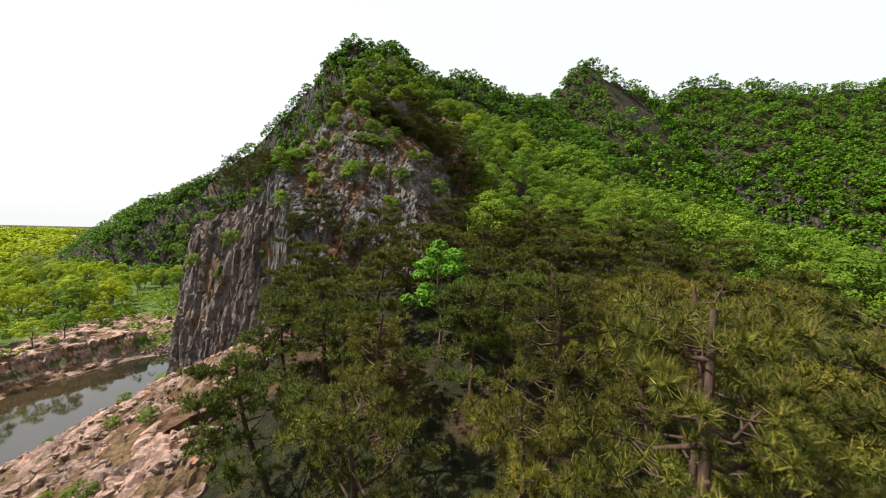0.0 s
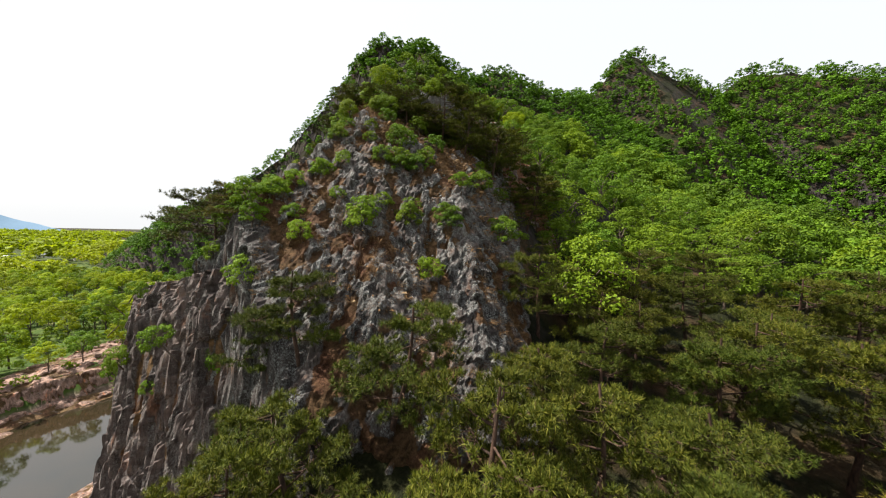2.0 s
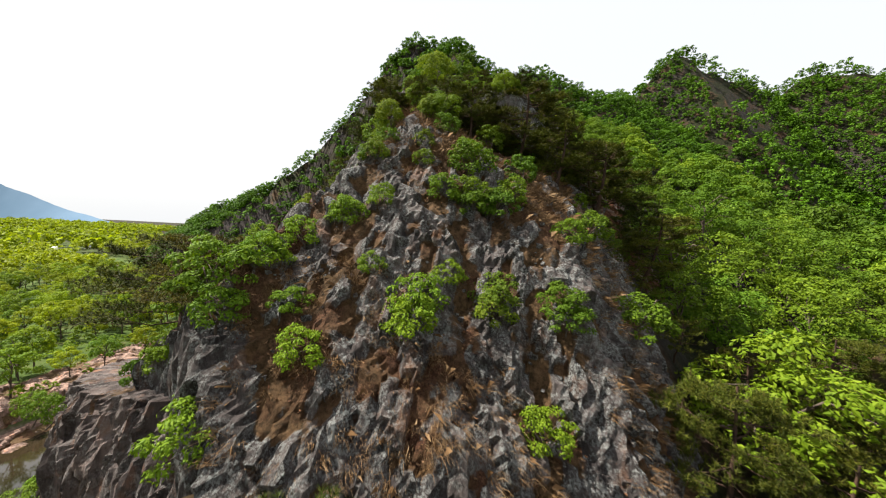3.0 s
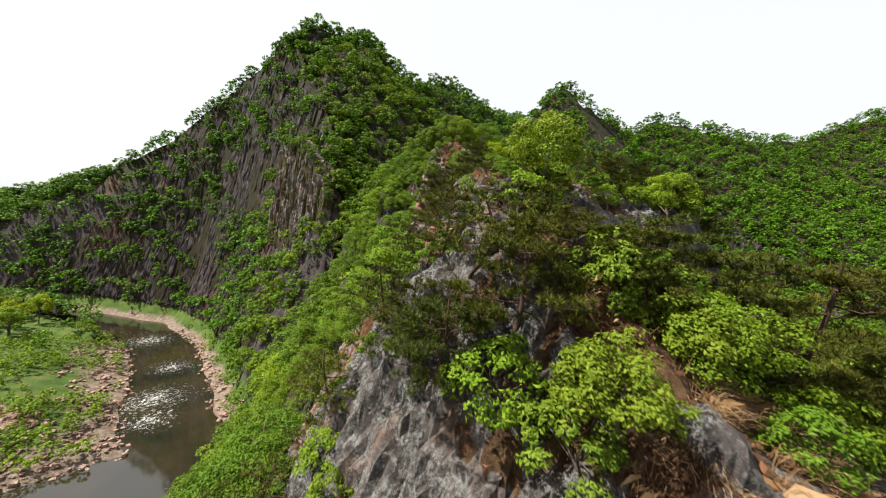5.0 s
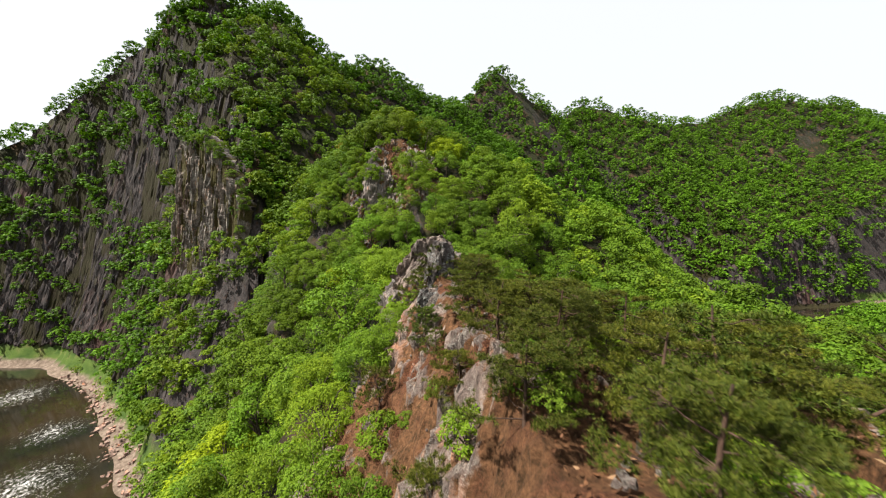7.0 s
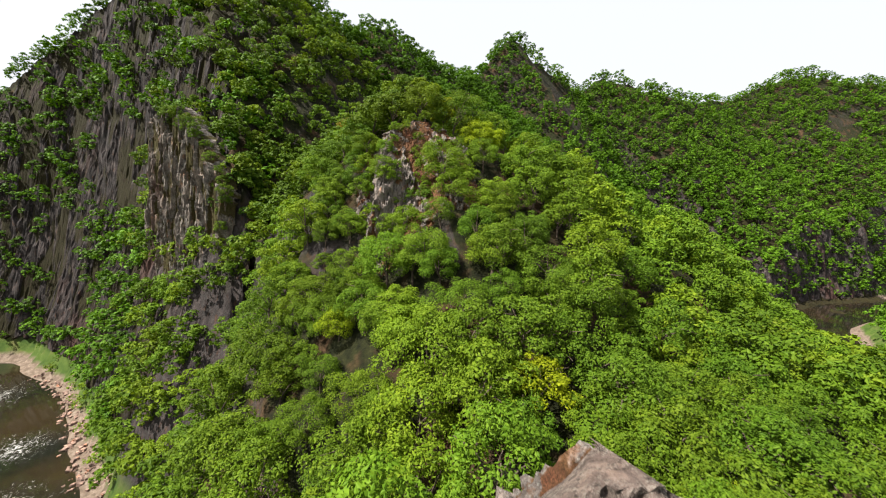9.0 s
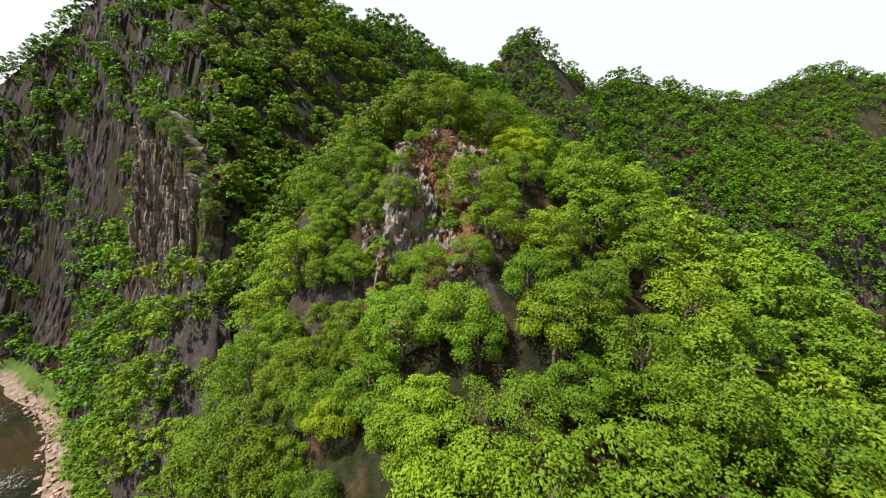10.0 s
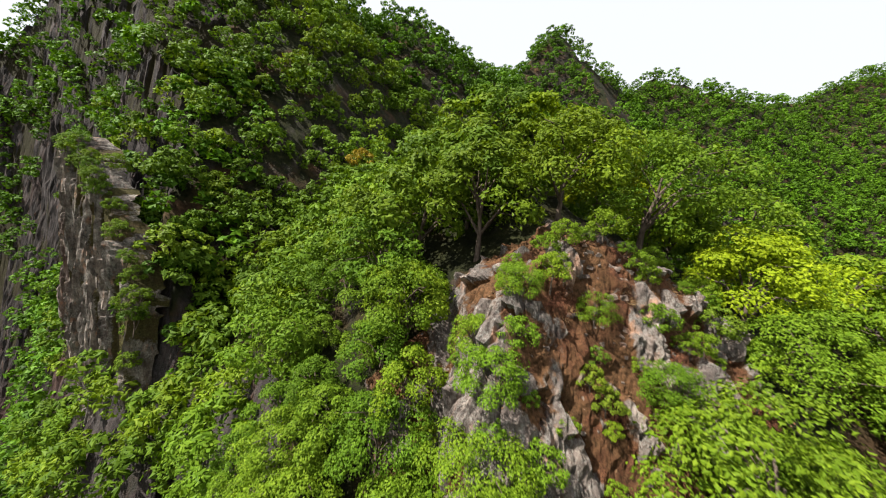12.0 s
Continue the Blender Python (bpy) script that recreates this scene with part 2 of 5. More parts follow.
# ---- mesh helpers ----
def mesh_from(name, verts, faces, material, smooth=False):
    """A mesh from numpy arrays: verts n x 3, faces m x k."""
    me = bpy.data.meshes.new(name)
    verts, faces = np.asarray(verts, np.float32), np.asarray(faces, np.int32)
    k = faces.shape[1]
    me.vertices.add(len(verts))
    me.vertices.foreach_set("co", verts.ravel())
    me.loops.add(faces.size)
    me.loops.foreach_set("vertex_index", faces.ravel())
    me.polygons.add(len(faces))
    me.polygons.foreach_set("loop_start", np.arange(0, faces.size, k, dtype=np.int32))
    me.polygons.foreach_set("use_smooth", np.full(len(faces), smooth))
    me.update(calc_edges=True)
    me.materials.append(material)
    return me


def unit(v):
    return v / np.maximum(np.linalg.norm(v, axis=-1, keepdims=True), 1e-9)


# ---- the shape of the land ----
def lattice(ix, iy, seed):
    h = np.sin(ix * 127.1 + iy * 311.7 + seed * 74.7) * 43758.5453
    return h - np.floor(h)


def vnoise(x, y, seed=0):
    """Smooth value noise, -1 to 1."""
    ix, iy = np.floor(x), np.floor(y)
    fx, fy = x - ix, y - iy
    fx, fy = fx * fx * (3 - 2 * fx), fy * fy * (3 - 2 * fy)
    a, b = lattice(ix, iy, seed), lattice(ix + 1, iy, seed)
    c, d = lattice(ix, iy + 1, seed), lattice(ix + 1, iy + 1, seed)
    return 2 * ((a * (1 - fx) + b * fx) * (1 - fy) + (c * (1 - fx) + d * fx) * fy) - 1


def fbm(x, y, seed=0, octaves=4):
    total, amp = 0.0, 1.0
    for i in range(octaves):
        total = total + amp * vnoise(x * 2 ** i + 17.3 * i, y * 2 ** i - 9.1 * i, seed + i)
        amp *= 0.5
    return total / 1.9


def along(x, y, line):
    """The nearest place on a polyline: distance, side (+ right of its way) and its further columns there."""
    line = np.array(line, float)
    best = np.full(x.shape, 1e9)
    side = np.zeros(x.shape)
    cols = np.zeros(x.shape + (line.shape[1] - 2,))
    for a, b in zip(line[:-1], line[1:]):
        d = b[:2] - a[:2]
        u = np.clip(((x - a[0]) * d[0] + (y - a[1]) * d[1]) / (d @ d), 0, 1)
        px, py = x - a[0] - u * d[0], y - a[1] - u * d[1]
        dist = np.hypot(px, py)
        near = dist < best
        best = np.where(near, dist, best)
        side = np.where(near, px * d[1] - py * d[0], side)
        cols = np.where(near[..., None], a[2:] + u[..., None] * (b[2:] - a[2:]), cols)
    return best, side, cols


def ridge(x, y, line):
    """Columns of line: x, y, crest height, then slope and its growth on the left and on the right."""
    d, side, c = along(x, y, line)
    fall = np.where(side < 0, c[..., 1] * d + c[..., 2] * d * d, c[..., 3] * d + c[..., 4] * d * d)
    return c[..., 0] - fall


SPUR = [(16, -60, 14, .33, .0025, .4, .002), (8, -10, 28.5, .33, .0025, .45, .002), (5, 8, 32.3, .33, .0025, .45, .002), (1, 18, 34.5, .4, .004, .45, .002)]
CREST = [(-6, 25, 48.5, 1.0, .01, .8, 0), (-6.4, 30, 50.8, 1.3, .02, .5, 0), (-8.0, 33, 52.8, 1.8, .02, .3, 0), (-7.7, 34.6, 53.7, 2.0, .02, .15, .004), (-7.3, 36.5, 54.5, 2.0, .02, .15, .004), (-7.7, 40, 53.9, 2.0, .02, .15, .004), (-7.1, 43, 54.6, 1.9, .02, .17, .004),
         (-6.3, 47, 53.8, 1.6, .018, .22, .004), (-5.4, 52, 55, 1.5, .014, .38, 0), (-4.4, 55.5, 53.4, 1.3, .012, .4, 0), (-3.9, 59.5, 56, 1.2, .010, .4, 0), (-2, 63, 50.5, 1.0, .010, .4, 0), (-1, 70, 47.5, .85, .014, .3, 0),
         (0, 80, 51, .75, .014, .3, 0), (0.5, 90, 56, .7, .015, .5, .005), (1, 95.5, 60, .7, .015, .7, .01), (1.5, 101, 68, .7, .015, .8, .01),
         (2, 106, 73, .65, .016, .9, .01), (3, 112, 77, .6, .016, .9, .01), (2, 125, 75, .6, .016, .9, .005), (-3, 145, 75, .7, .012, .9, .003),
         (-4, 160, 78, .8, .01, .9, .003), (-8, 172, 88, .9, .01, .9, .002), (-15, 182, 102, 1.0, .01, .9, .002), (-24, 200, 135, 1.1, .01, .9, .002), (-31, 215, 150, 1.2, .01, .9, .002)]
SHOULDER = [(3, 112, 77, .9, .005, .55, .004), (19, 103, 69, .9, .005, .55, .004), (38, 95, 59, .9, .005, .6, .004), (62, 92, 45, .9, 0, .7, 0), (100, 85, 20, .8, 0, .7, 0), (135, 78, 4, .6, 0, .6, 0)]
PEAK_WEST = [(-31, 217, 151, 1.6, .004, 1.2, 0), (-58, 213, 149, 2.4, .006, 1.2, 0), (-69, 215, 142, 2.5, .006, 1.2, 0), (-78, 219, 136, 2.5, .006, 1.2, 0), (-97, 229, 134, 2.4, .004, 1.2, 0), (-108, 231, 129, 2.3, .004, 1.1, 0),
             (-121, 233, 117, 2.2, .004, 1.0, 0), (-140, 240, 104, 2.0, .002, .9, 0), (-158, 246, 87, 1.8, 0, .9, 0), (-178, 255, 69, 1.6, 0, .9, 0), (-201, 265, 62, 1.4, 0, .8, 0), (-250, 278, 48, 1.0, 0, .6, 0),
             (-330, 325, 26, .6, 0, .4, 0), (-470, 410, 9, .3, 0, .3, 0)]
BUTTRESS = [(-44.6, 207.6, 142, 1.5, 0, 2.6, 0.01), (-41.4, 186.0, 118, 1.3, 0.004, 2.6, 0.01), (-39.4, 167.0, 98, 1.2, 0.006, 2.8, 0.01), (-35.6, 152.0, 82, 1.3, 0.01, 3.2, 0), (-32.2, 144.5, 75, 1.4, 0.01, 3.4, 0), (-26.9, 137.7, 64, 1.5, 0, 3.4, 0), (-24.3, 133.5, 55, 1.6, 0, 3.0, 0)]
BACK = [(-31, 215, 150, 1, 0, 1.0, .003), (-8, 226, 140, 1, 0, 1.0, .003), (3, 231, 136, 1, 0, 1.0, .003), (15, 238, 144, 1, 0, 1.0, .003), (24, 242, 145, 1, 0, 1.0, .003), (36, 248, 136, 1, 0, .9, .003), (48, 255, 139, 1, 0, .9, .003), (62, 262, 138, 1, 0, .8, .002), (92, 287, 151, 1, 0, .8, .002),
        (118, 304, 179, 1, 0, .9, .002), (127, 310, 187, 1, 0, 1.0, .002), (134, 313, 189, 1, 0, 1.0, .002), (142, 315, 187, 1, 0, 1.3, 0), (154, 317, 179, 1, 0, 1.6, 0), (170, 319, 175, 1, 0, 1.6, 0), (187, 322, 174, 1, 0, 1.4, 0), (205, 331, 156, 1, 0, 1.2, 0), (222, 337, 176, 1, 0, 1.1, 0), (265, 351, 196, 1, 0, 1.1, 0), (310, 338, 182, 1, 0, 1.1, 0),
        (345, 335, 183, 1, 0, 1.1, 0), (385, 335, 182, 1, 0, 1.1, 0), (415, 335, 190, 1, 0, 1.1, 0), (450, 335, 206, 1, 0, 1.15, 0), (528, 334, 235, 1, 0, 1.2, 0), (600, 310, 224, 1, 0, 1.1, 0), (760, 280, 205, 1, 0, 1.0, 0), (1100, 280, 160, 1, 0, .9, 0)]
SPUR_EAST = [(134, 313, 186, .9, .002, 1.3, .004), (122, 285, 150, .8, .002, 1.3, .004), (112, 255, 112, .8, .002, 1.1, 0), (105, 225, 70, .8, 0, .9, 0), (100, 195, 30, .7, 0, .7, 0)]
APRON = [(-64, 176, 30, .4, 0, 1.0, .02), (-51, 152, 37, .4, 0, 1.1, .02), (-41, 138, 41, .4, 0, 1.1, .02), (-30, 126, 44, .4, 0, 1.0, .02), (-18, 116, 50, .4, 0, .9, .02)]
RIVER = [(-420, 300, 9), (-260, 232, 9), (-190, 222, 9), (-150, 213, 9), (-120, 201, 9), (-93, 175, 9), (-74, 144.5, 9), (-60, 118, 9), (-48, 106, 10), (-62, 94, 11), (-74, 84, 10), (-79, 68, 13), (-73, 46, 14), (-69, 20, 13), (-80, -30, 12), (-130, -120, 12), (-200, -300, 12)]  # x, y, half the width
RIVER_EAST = [(1200, 150, 14), (600, 150, 14), (430, 184, 14), (330, 184, 16), (268, 175, 14), (225, 150, 14), (190, 110, 14), (178, 60, 14), (190, -60, 14), (230, -300, 14)]


CLEFT = [(-6.7, 35.9), (-3.2, 38.4), (-0.6, 40.3)]


def smooth_max(a, b, k):
    h = np.clip(0.5 + 0.5 * (a - b) / k, 0, 1)
    return b + (a - b) * h + k * h * (1 - h)


def land(x, y, fine=True):
    """The height of the ground."""
    x, y = np.asarray(x, float), np.asarray(y, float)
    wx = x + 1.1 * fbm(x / 11, y / 11, 3, 3)
    wy = y + 1.1 * fbm(x / 11, y / 11, 9, 3)
    far = np.clip((np.hypot(x, y - 60) - 90) / 80, 0, 1)
    wx, wy = wx + far * 9 * fbm(x / 45, y / 45, 21, 3), wy + far * 9 * fbm(x / 45, y / 45, 27, 3)
    h = ridge(wx, wy, CREST)
    # the bare front of the knoll: its face, its right flank and the cliff over the scree
    knoll = np.clip((60 - y) / 14, 0, 1)
    face = 43 + 1.25 * (wy - 22.6) - 0.33 * (x + 7.2) + 1.1 * fbm(x / 2.6, y / 4, 31, 3)
    flank = 44.5 - 1.5 * ((wx - 0.4) * 0.85 - (y - 27) * 0.5)
    cliff = 40.5 + 8.0 * (0.52 * (wx + 15) + 0.85 * (wy - 24)) + 1.0 * fbm(x / 1.6, y / 1.6, 35, 2)
    west = 38 + 7.0 * (wx + 19.6) + 1.2 * fbm(x / 2, y / 2, 37, 2)
    cap = np.minimum(np.minimum(face, flank), np.minimum(cliff, west))
    h = np.where(knoll > 0, np.minimum(h, cap + (1 - knoll) * 60), h)
    # the broken rock front of the wooded cone
    front = 73.4 + 1.9 * (wy - 102.3) - 2.5 * np.maximum(97.8 - wy, 0) + 1.0 * fbm(x / 2.2, y / 3, 33, 3)
    brow = 73.6 - 0.35 * np.abs(x - 2.6) - 0.05 * (x - 2.6) ** 2 - 3.0 * np.maximum(-1.7 - x, 0) - 1.6 * np.maximum(x - 9.5, 0)
    h = np.where((y > 94.5) & (y < 110), np.maximum(h, np.minimum(brow, front)), h)
    h = smooth_max(h, ridge(wx, wy, SPUR), 1.5)
    # the wooded hollow east of the knoll
    hollow = np.minimum(30 + 0.35 * (y - 10), 48) - 0.12 * np.maximum(x, 0) - 0.004 * np.maximum(x - 40, 0) ** 2 - 1.5 * np.maximum(3 - x, 0)
    h = smooth_max(h, hollow, 3)
    h = smooth_max(h, ridge(wx, wy, SHOULDER) - 1.6 * np.maximum(3 - wx, 0), 4)
    for line in (PEAK_WEST, BUTTRESS, APRON, BACK, SPUR_EAST):
        h = smooth_max(h, ridge(wx, wy, line) - (1.3 * np.maximum(-62 - wx, 0) if line is BACK else 0), 5)
    plain = 5 + 1.6 * fbm(x / 60, y / 60, 41, 3) + 0.004 * np.abs(x)
    h = smooth_max(h, plain, 4)
    h = h + far * np.clip((h - 12) / 30, 0, 1) * (7 * fbm(x / 38, y / 38, 51, 4) - 9 * np.clip((x - 60) / 60, 0, 1) * np.abs(fbm(x / 70, y / 90, 53, 3)))
    for line in (RIVER, RIVER_EAST):
        d, _, width = along(x, y, line)
        d, half = d + 2.5 * fbm(x / 18, y / 18, 61, 3), width[..., 0]
        bed = -1.2 + 0.16 * np.maximum(d - half + 4, 0) ** 1.25
        rise = np.maximum(d - half - 5, 0)
        bank = bed + (2.0 + 1.2 * np.clip((y - 160) / 40, 0, 1)) * rise + 0.02 * rise ** 2
        h = np.minimum(h, np.where(d < 200, bank, 1e9))
    # the flat sand bar inside the river's bend
    d, side, _ = along(x, y, RIVER)
    bar = 0.9 + 0.05 * np.maximum(d - 10, 0) + 0.35 * fbm(x / 9, y / 9, 63, 3)
    h = np.where((side > 0) & (y > 97) & (y < 172) & (d < 42), np.minimum(h, np.maximum(bar, -1.2 + 0.25 * np.maximum(d - 6, 0))), h)
    cleft = along(x, y, CLEFT)[0]
    h = h - 4.0 * np.exp(-(cleft / 0.42) ** 4)
    if fine:
        h = h + np.clip((h - 6) / 10, 0, 1) * (0.45 * fbm(x / 3.1, y / 3.1, 71, 4))
    return h


def graded(low, high, middle, step, grow, n):
    """Grid lines close together round the middle and wider outwards."""
    u = np.linspace(-1, 1, n)
    s = np.sinh(u * grow) / math.sinh(grow)
    return np.where(s < 0, middle + s * (middle - low), middle + s * (high - middle))


gx = graded(-4200, 3200, -5, 0.5, 6.6, 420)
gy = graded(-1600, 3400, 50, 0.5, 6.0, 460)
GX, GY = np.meshgrid(gx, gy)
GZ = land(GX, GY)
OUTCROPS = ((-16, 5.5, 15.5, 39), (-15, 10, 34.3, 56.5), (-7.5, 1.5, 57.2, 64.5), (-7, 10, 91.5, 107.5), (-215, -30, 138, 246), (-74, -23.5, -14, 66), (-24, -4, -14, 20), (175, 430, 172, 262))
for x0, x1, y0, y1 in OUTCROPS:  # the ground lies lower under broken rock
    inside = np.minimum(np.minimum(GX - x0, x1 - GX), np.minimum(GY - y0, y1 - GY))
    GZ = GZ - np.clip(inside / 1.2 - 0.8, 0, 1) * np.where(x1 - x0 > 100, 2.0 * np.clip((GZ - 6) / 3, 0, 1), 0.8)
nx, ny = len(gx), len(gy)
idx = np.arange(nx * ny).reshape(ny, nx)
quads = np.stack([idx[:-1, :-1], idx[:-1, 1:], idx[1:, 1:], idx[1:, :-1]], -1).reshape(-1, 4)
ground = new("ground", mesh_from("ground", np.stack([GX, GY, GZ], -1).reshape(-1, 3), quads, HILL, True))
tagged(ground, "rocky hillside of orange soil, dry grass and grey rock", "hillside", kind="structure")

wv = [(-4200, -1600, 0), (3200, -1600, 0), (3200, 3400, 0), (-4200, 3400, 0)]
water = new("water", mesh_from("water", wv, [(0, 1, 2, 3)], WATER))
tagged(water, "shallow brown river water with white riffles", "river", kind="structure")


# ---- leaves ----
def leaf_cards(rng, centres, normals, size, fold=0.25, slim=0.55, spread=0.36):
    """Kite-shaped leaves, one each at centres, facing about normals."""
    k = len(centres)
    nrm = unit(normals + spread * rng.normal(size=(k, 3)))
    t = unit(np.cross(nrm, rng.normal(size=(k, 3))))
    b = np.cross(nrm, t)
    s = size * rng.uniform(0.65, 1.35, (k, 1))
    v = np.empty((k, 4, 3))
    v[:, 0] = centres - t * s
    v[:, 1] = centres + b * s * slim - nrm * s * fold
    v[:, 2] = centres + t * s
    v[:, 3] = centres - b * s * slim - nrm * s * fold
    f = np.arange(k * 4).reshape(k, 4)
    return v.reshape(-1, 3), f


def flake_cards(rng, centres, normals, size, spread=0.3):
    """Uneven three-cornered leaf flakes for woods far off."""
    k = len(centres)
    nrm = unit(normals + spread * rng.normal(size=(k, 3)))
    t = unit(np.cross(nrm, rng.normal(size=(k, 3))))
    b = np.cross(nrm, t)
    v = np.empty((k, 3, 3))
    for i in range(3):
        a = 2.094 * i + rng.uniform(-0.5, 0.5, (k, 1))
        v[:, i] = centres + (t * np.cos(a) + b * np.sin(a)) * size * rng.uniform(0.7, 1.4, (k, 1))
    return v.reshape(-1, 3), np.arange(k * 3).reshape(k, 3)


def crown_points(rng, count, radius, height, clumps, low=-0.45):
    """Places and facings of leaves in a domed crown of cushion-like sprays; the crown's foot is at z = 0."""
    th = np.arange(clumps) * 2.399 + rng.uniform(-0.5, 0.5, clumps)
    up = np.clip(np.linspace(low, 0.98, clumps) + rng.normal(size=clumps) * 0.09, low, 1.0)
    lobes = 1 + 0.2 * np.sin(th * 2 + rng.uniform(0, 6)) + 0.14 * np.sin(th * 3 + rng.uniform(0, 6))
    rr = np.sqrt(np.clip(1 - up * up, 0.0, 1)) * rng.uniform(0.6, 0.95, clumps) * lobes
    cx = np.stack([radius * 0.84 * rr * np.cos(th), radius * 0.84 * rr * np.sin(th), height * (0.42 + 0.40 * up * rng.uniform(0.8, 1.15, clumps))], -1)
    cr = radius * rng.uniform(0.17, 0.33, clumps)
    outward = unit((cx - np.array([0, 0, 0.35 * height])) / np.array([radius, radius, height * 0.6]))
    which = rng.choice(clumps, count, p=cr ** 2 / (cr ** 2).sum())
    d = unit(rng.normal(size=(count, 3)) * 0.75 + 0.45 * outward[which] + np.array([0, 0, 0.42]))
    ragged = 1 + 0.16 * np.sin(7 * d[:, :1] + which[:, None]) * np.cos(6 * d[:, 1:2] + 2.0 * which[:, None])
    shell = ragged * np.where(rng.random((count, 1)) < 0.82, rng.uniform(0.82, 1.06, (count, 1)), rng.uniform(0.3, 1.3, (count, 1)))
    p = cx[which] + d * cr[which][:, None] * shell * np.array([1.0, 1.0, 0.68])
    return p, unit(d * np.array([1, 1, 1.1]) + np.array([0, 0, 0.35]))


def tube(points, radii, sides=6):
    """A tapering limb along points."""
    points, radii = np.asarray(points, float), np.asarray(radii, float)
    way = unit(np.gradient(points, axis=0))
    ref = np.array([0.31, 0.87, 0.38])
    a = unit(np.cross(way, ref))
    b = np.cross(way, a)
    ang = np.linspace(0, 2 * math.pi, sides, endpoint=False)
    ring = points[:, None] + radii[:, None, None] * (np.cos(ang)[None, :, None] * a[:, None] + np.sin(ang)[None, :, None] * b[:, None])
    n = len(points)
    i = np.arange(n * sides).reshape(n, sides)
    j = np.roll(i, -1, 1)
    f = np.stack([i[:-1], j[:-1], j[1:], i[1:]], -1).reshape(-1, 4)
    return ring.reshape(-1, 3), f


def joined(pieces):
    vs, fs, at = [], [], 0
    for v, f in pieces:
        vs.append(v)
        fs.append(f + at)
        at += len(v)
    return np.concatenate(vs), np.concatenate(fs)


def broadleaf_meshes(name, seed, leaves, size, radius, height, leaf, clumps=16, trunk=2.2):
    """Trunk and crown meshes of a broadleaved tree of 1 set of sizes; foot at the origin."""
    rng = np.random.default_rng(seed)
    p, d = crown_points(rng, leaves, radius, height, clumps)
    p[:, 2] += trunk
    crown = mesh_from(name + "_crown", *leaf_cards(rng, p, d, size), leaf)
    pieces = []
    lean = rng.normal(size=2) * 0.25
    top = np.array([lean[0], lean[1], trunk + height * 0.55])
    s = np.linspace(0, 1, 6)[:, None]
    stem = s * top + np.array([0.12, 0.1, 0]) * np.sin(s * 5)
    stem[0, 2] = -0.6
    pieces.append(tube(stem, np.linspace(0.05 * radius, 0.012 * radius, 6)))
    for i in range(7):
        base = stem[2 + i % 3]
        a = rng.uniform(0, 6.28)
        end = base + np.array([math.cos(a) * radius * 0.65, math.sin(a) * radius * 0.65, height * rng.uniform(0.15, 0.4)])
        mid = (base + end) / 2 + np.array([0, 0, 0.12 * height]) + rng.normal(size=3) * 0.1
        pieces.append((tube([base, mid, end], [0.022 * radius, 0.014 * radius, 0.005 * radius], 4), 2 + i % 3))
    v, f = pieces[0]
    for (lv, lf), ring in pieces[1:]:
        at = len(v) - 4
        lf = np.where(lf < 4, ring * 6 + (lf * 3) // 2, lf + at)
        v, f = np.concatenate([v, lv[4:]]), np.concatenate([f, lf])
    return mesh_from(name + "_trunk", v, f, BARK, True), crown


def tree_thing(name, meshes, m, label, category, group):
    ob = new(name)
    ob.matrix_world = m
    for part_name, me in zip(("trunk", "crown", "new_growth"), meshes):
        c = new(part_name, me)
        c.parent = ob
        if part_name == "new_growth":
            tagged(c, kind="stuff")
    return tagged(ob, label, category, group)


# ---- rock ----
def cells(p, seed):
    """Cellular noise at points n x 3: a number for the nearest cell, and how far inside it the point lies."""
    base = np.floor(p)
    f1, f2 = np.full(len(p), 9.0), np.full(len(p), 9.0)
    number, tilt = np.zeros(len(p)), np.zeros(len(p))
    for i in (-1, 0, 1):
        for j in (-1, 0, 1):
            for k in (-1, 0, 1):
                c = base + np.array([i, j, k])
                flat = c[:, 0] + 57.0 * c[:, 2]
                q = c + np.stack([lattice(flat, c[:, 1], seed + n) for n in (1, 2, 3)], -1)
                d = np.linalg.norm(p - q, axis=1)
                closer = d < f1
                f2 = np.where(closer, f1, np.minimum(f2, d))
                number = np.where(closer, lattice(flat, c[:, 1], seed + 4), number)
                tilt = np.where(closer, ((p - q) * (np.stack([lattice(flat, c[:, 1], seed + n) for n in (5, 6, 7)], -1) - 0.5)).sum(1), tilt)
                f1 = np.where(closer, d, f1)
    return number, f2 - f1, tilt


def broken(p, out, block, amp, seed):
    """How far rock stands out at places p: blocks of two sizes with cracks between."""
    q = p / np.array(block) + 0.25 * np.stack([fbm(p[:, 0] / block[0] + p[:, 2] / block[2], p[:, 1] / block[1], seed + n, 2) for n in (0, 5, 9)], -1)
    a, ea, ta = cells(q, seed)
    b, eb, tb = cells(q * 2.3 + 4.7, seed + 20)
    stand = amp * (0.7 * a + 0.25 * b + 1.3 * ta + 0.5 * tb) - amp * 0.35 * np.exp(-ea / 0.07) - amp * 0.12 * np.exp(-eb / 0.08)
    return stand, a


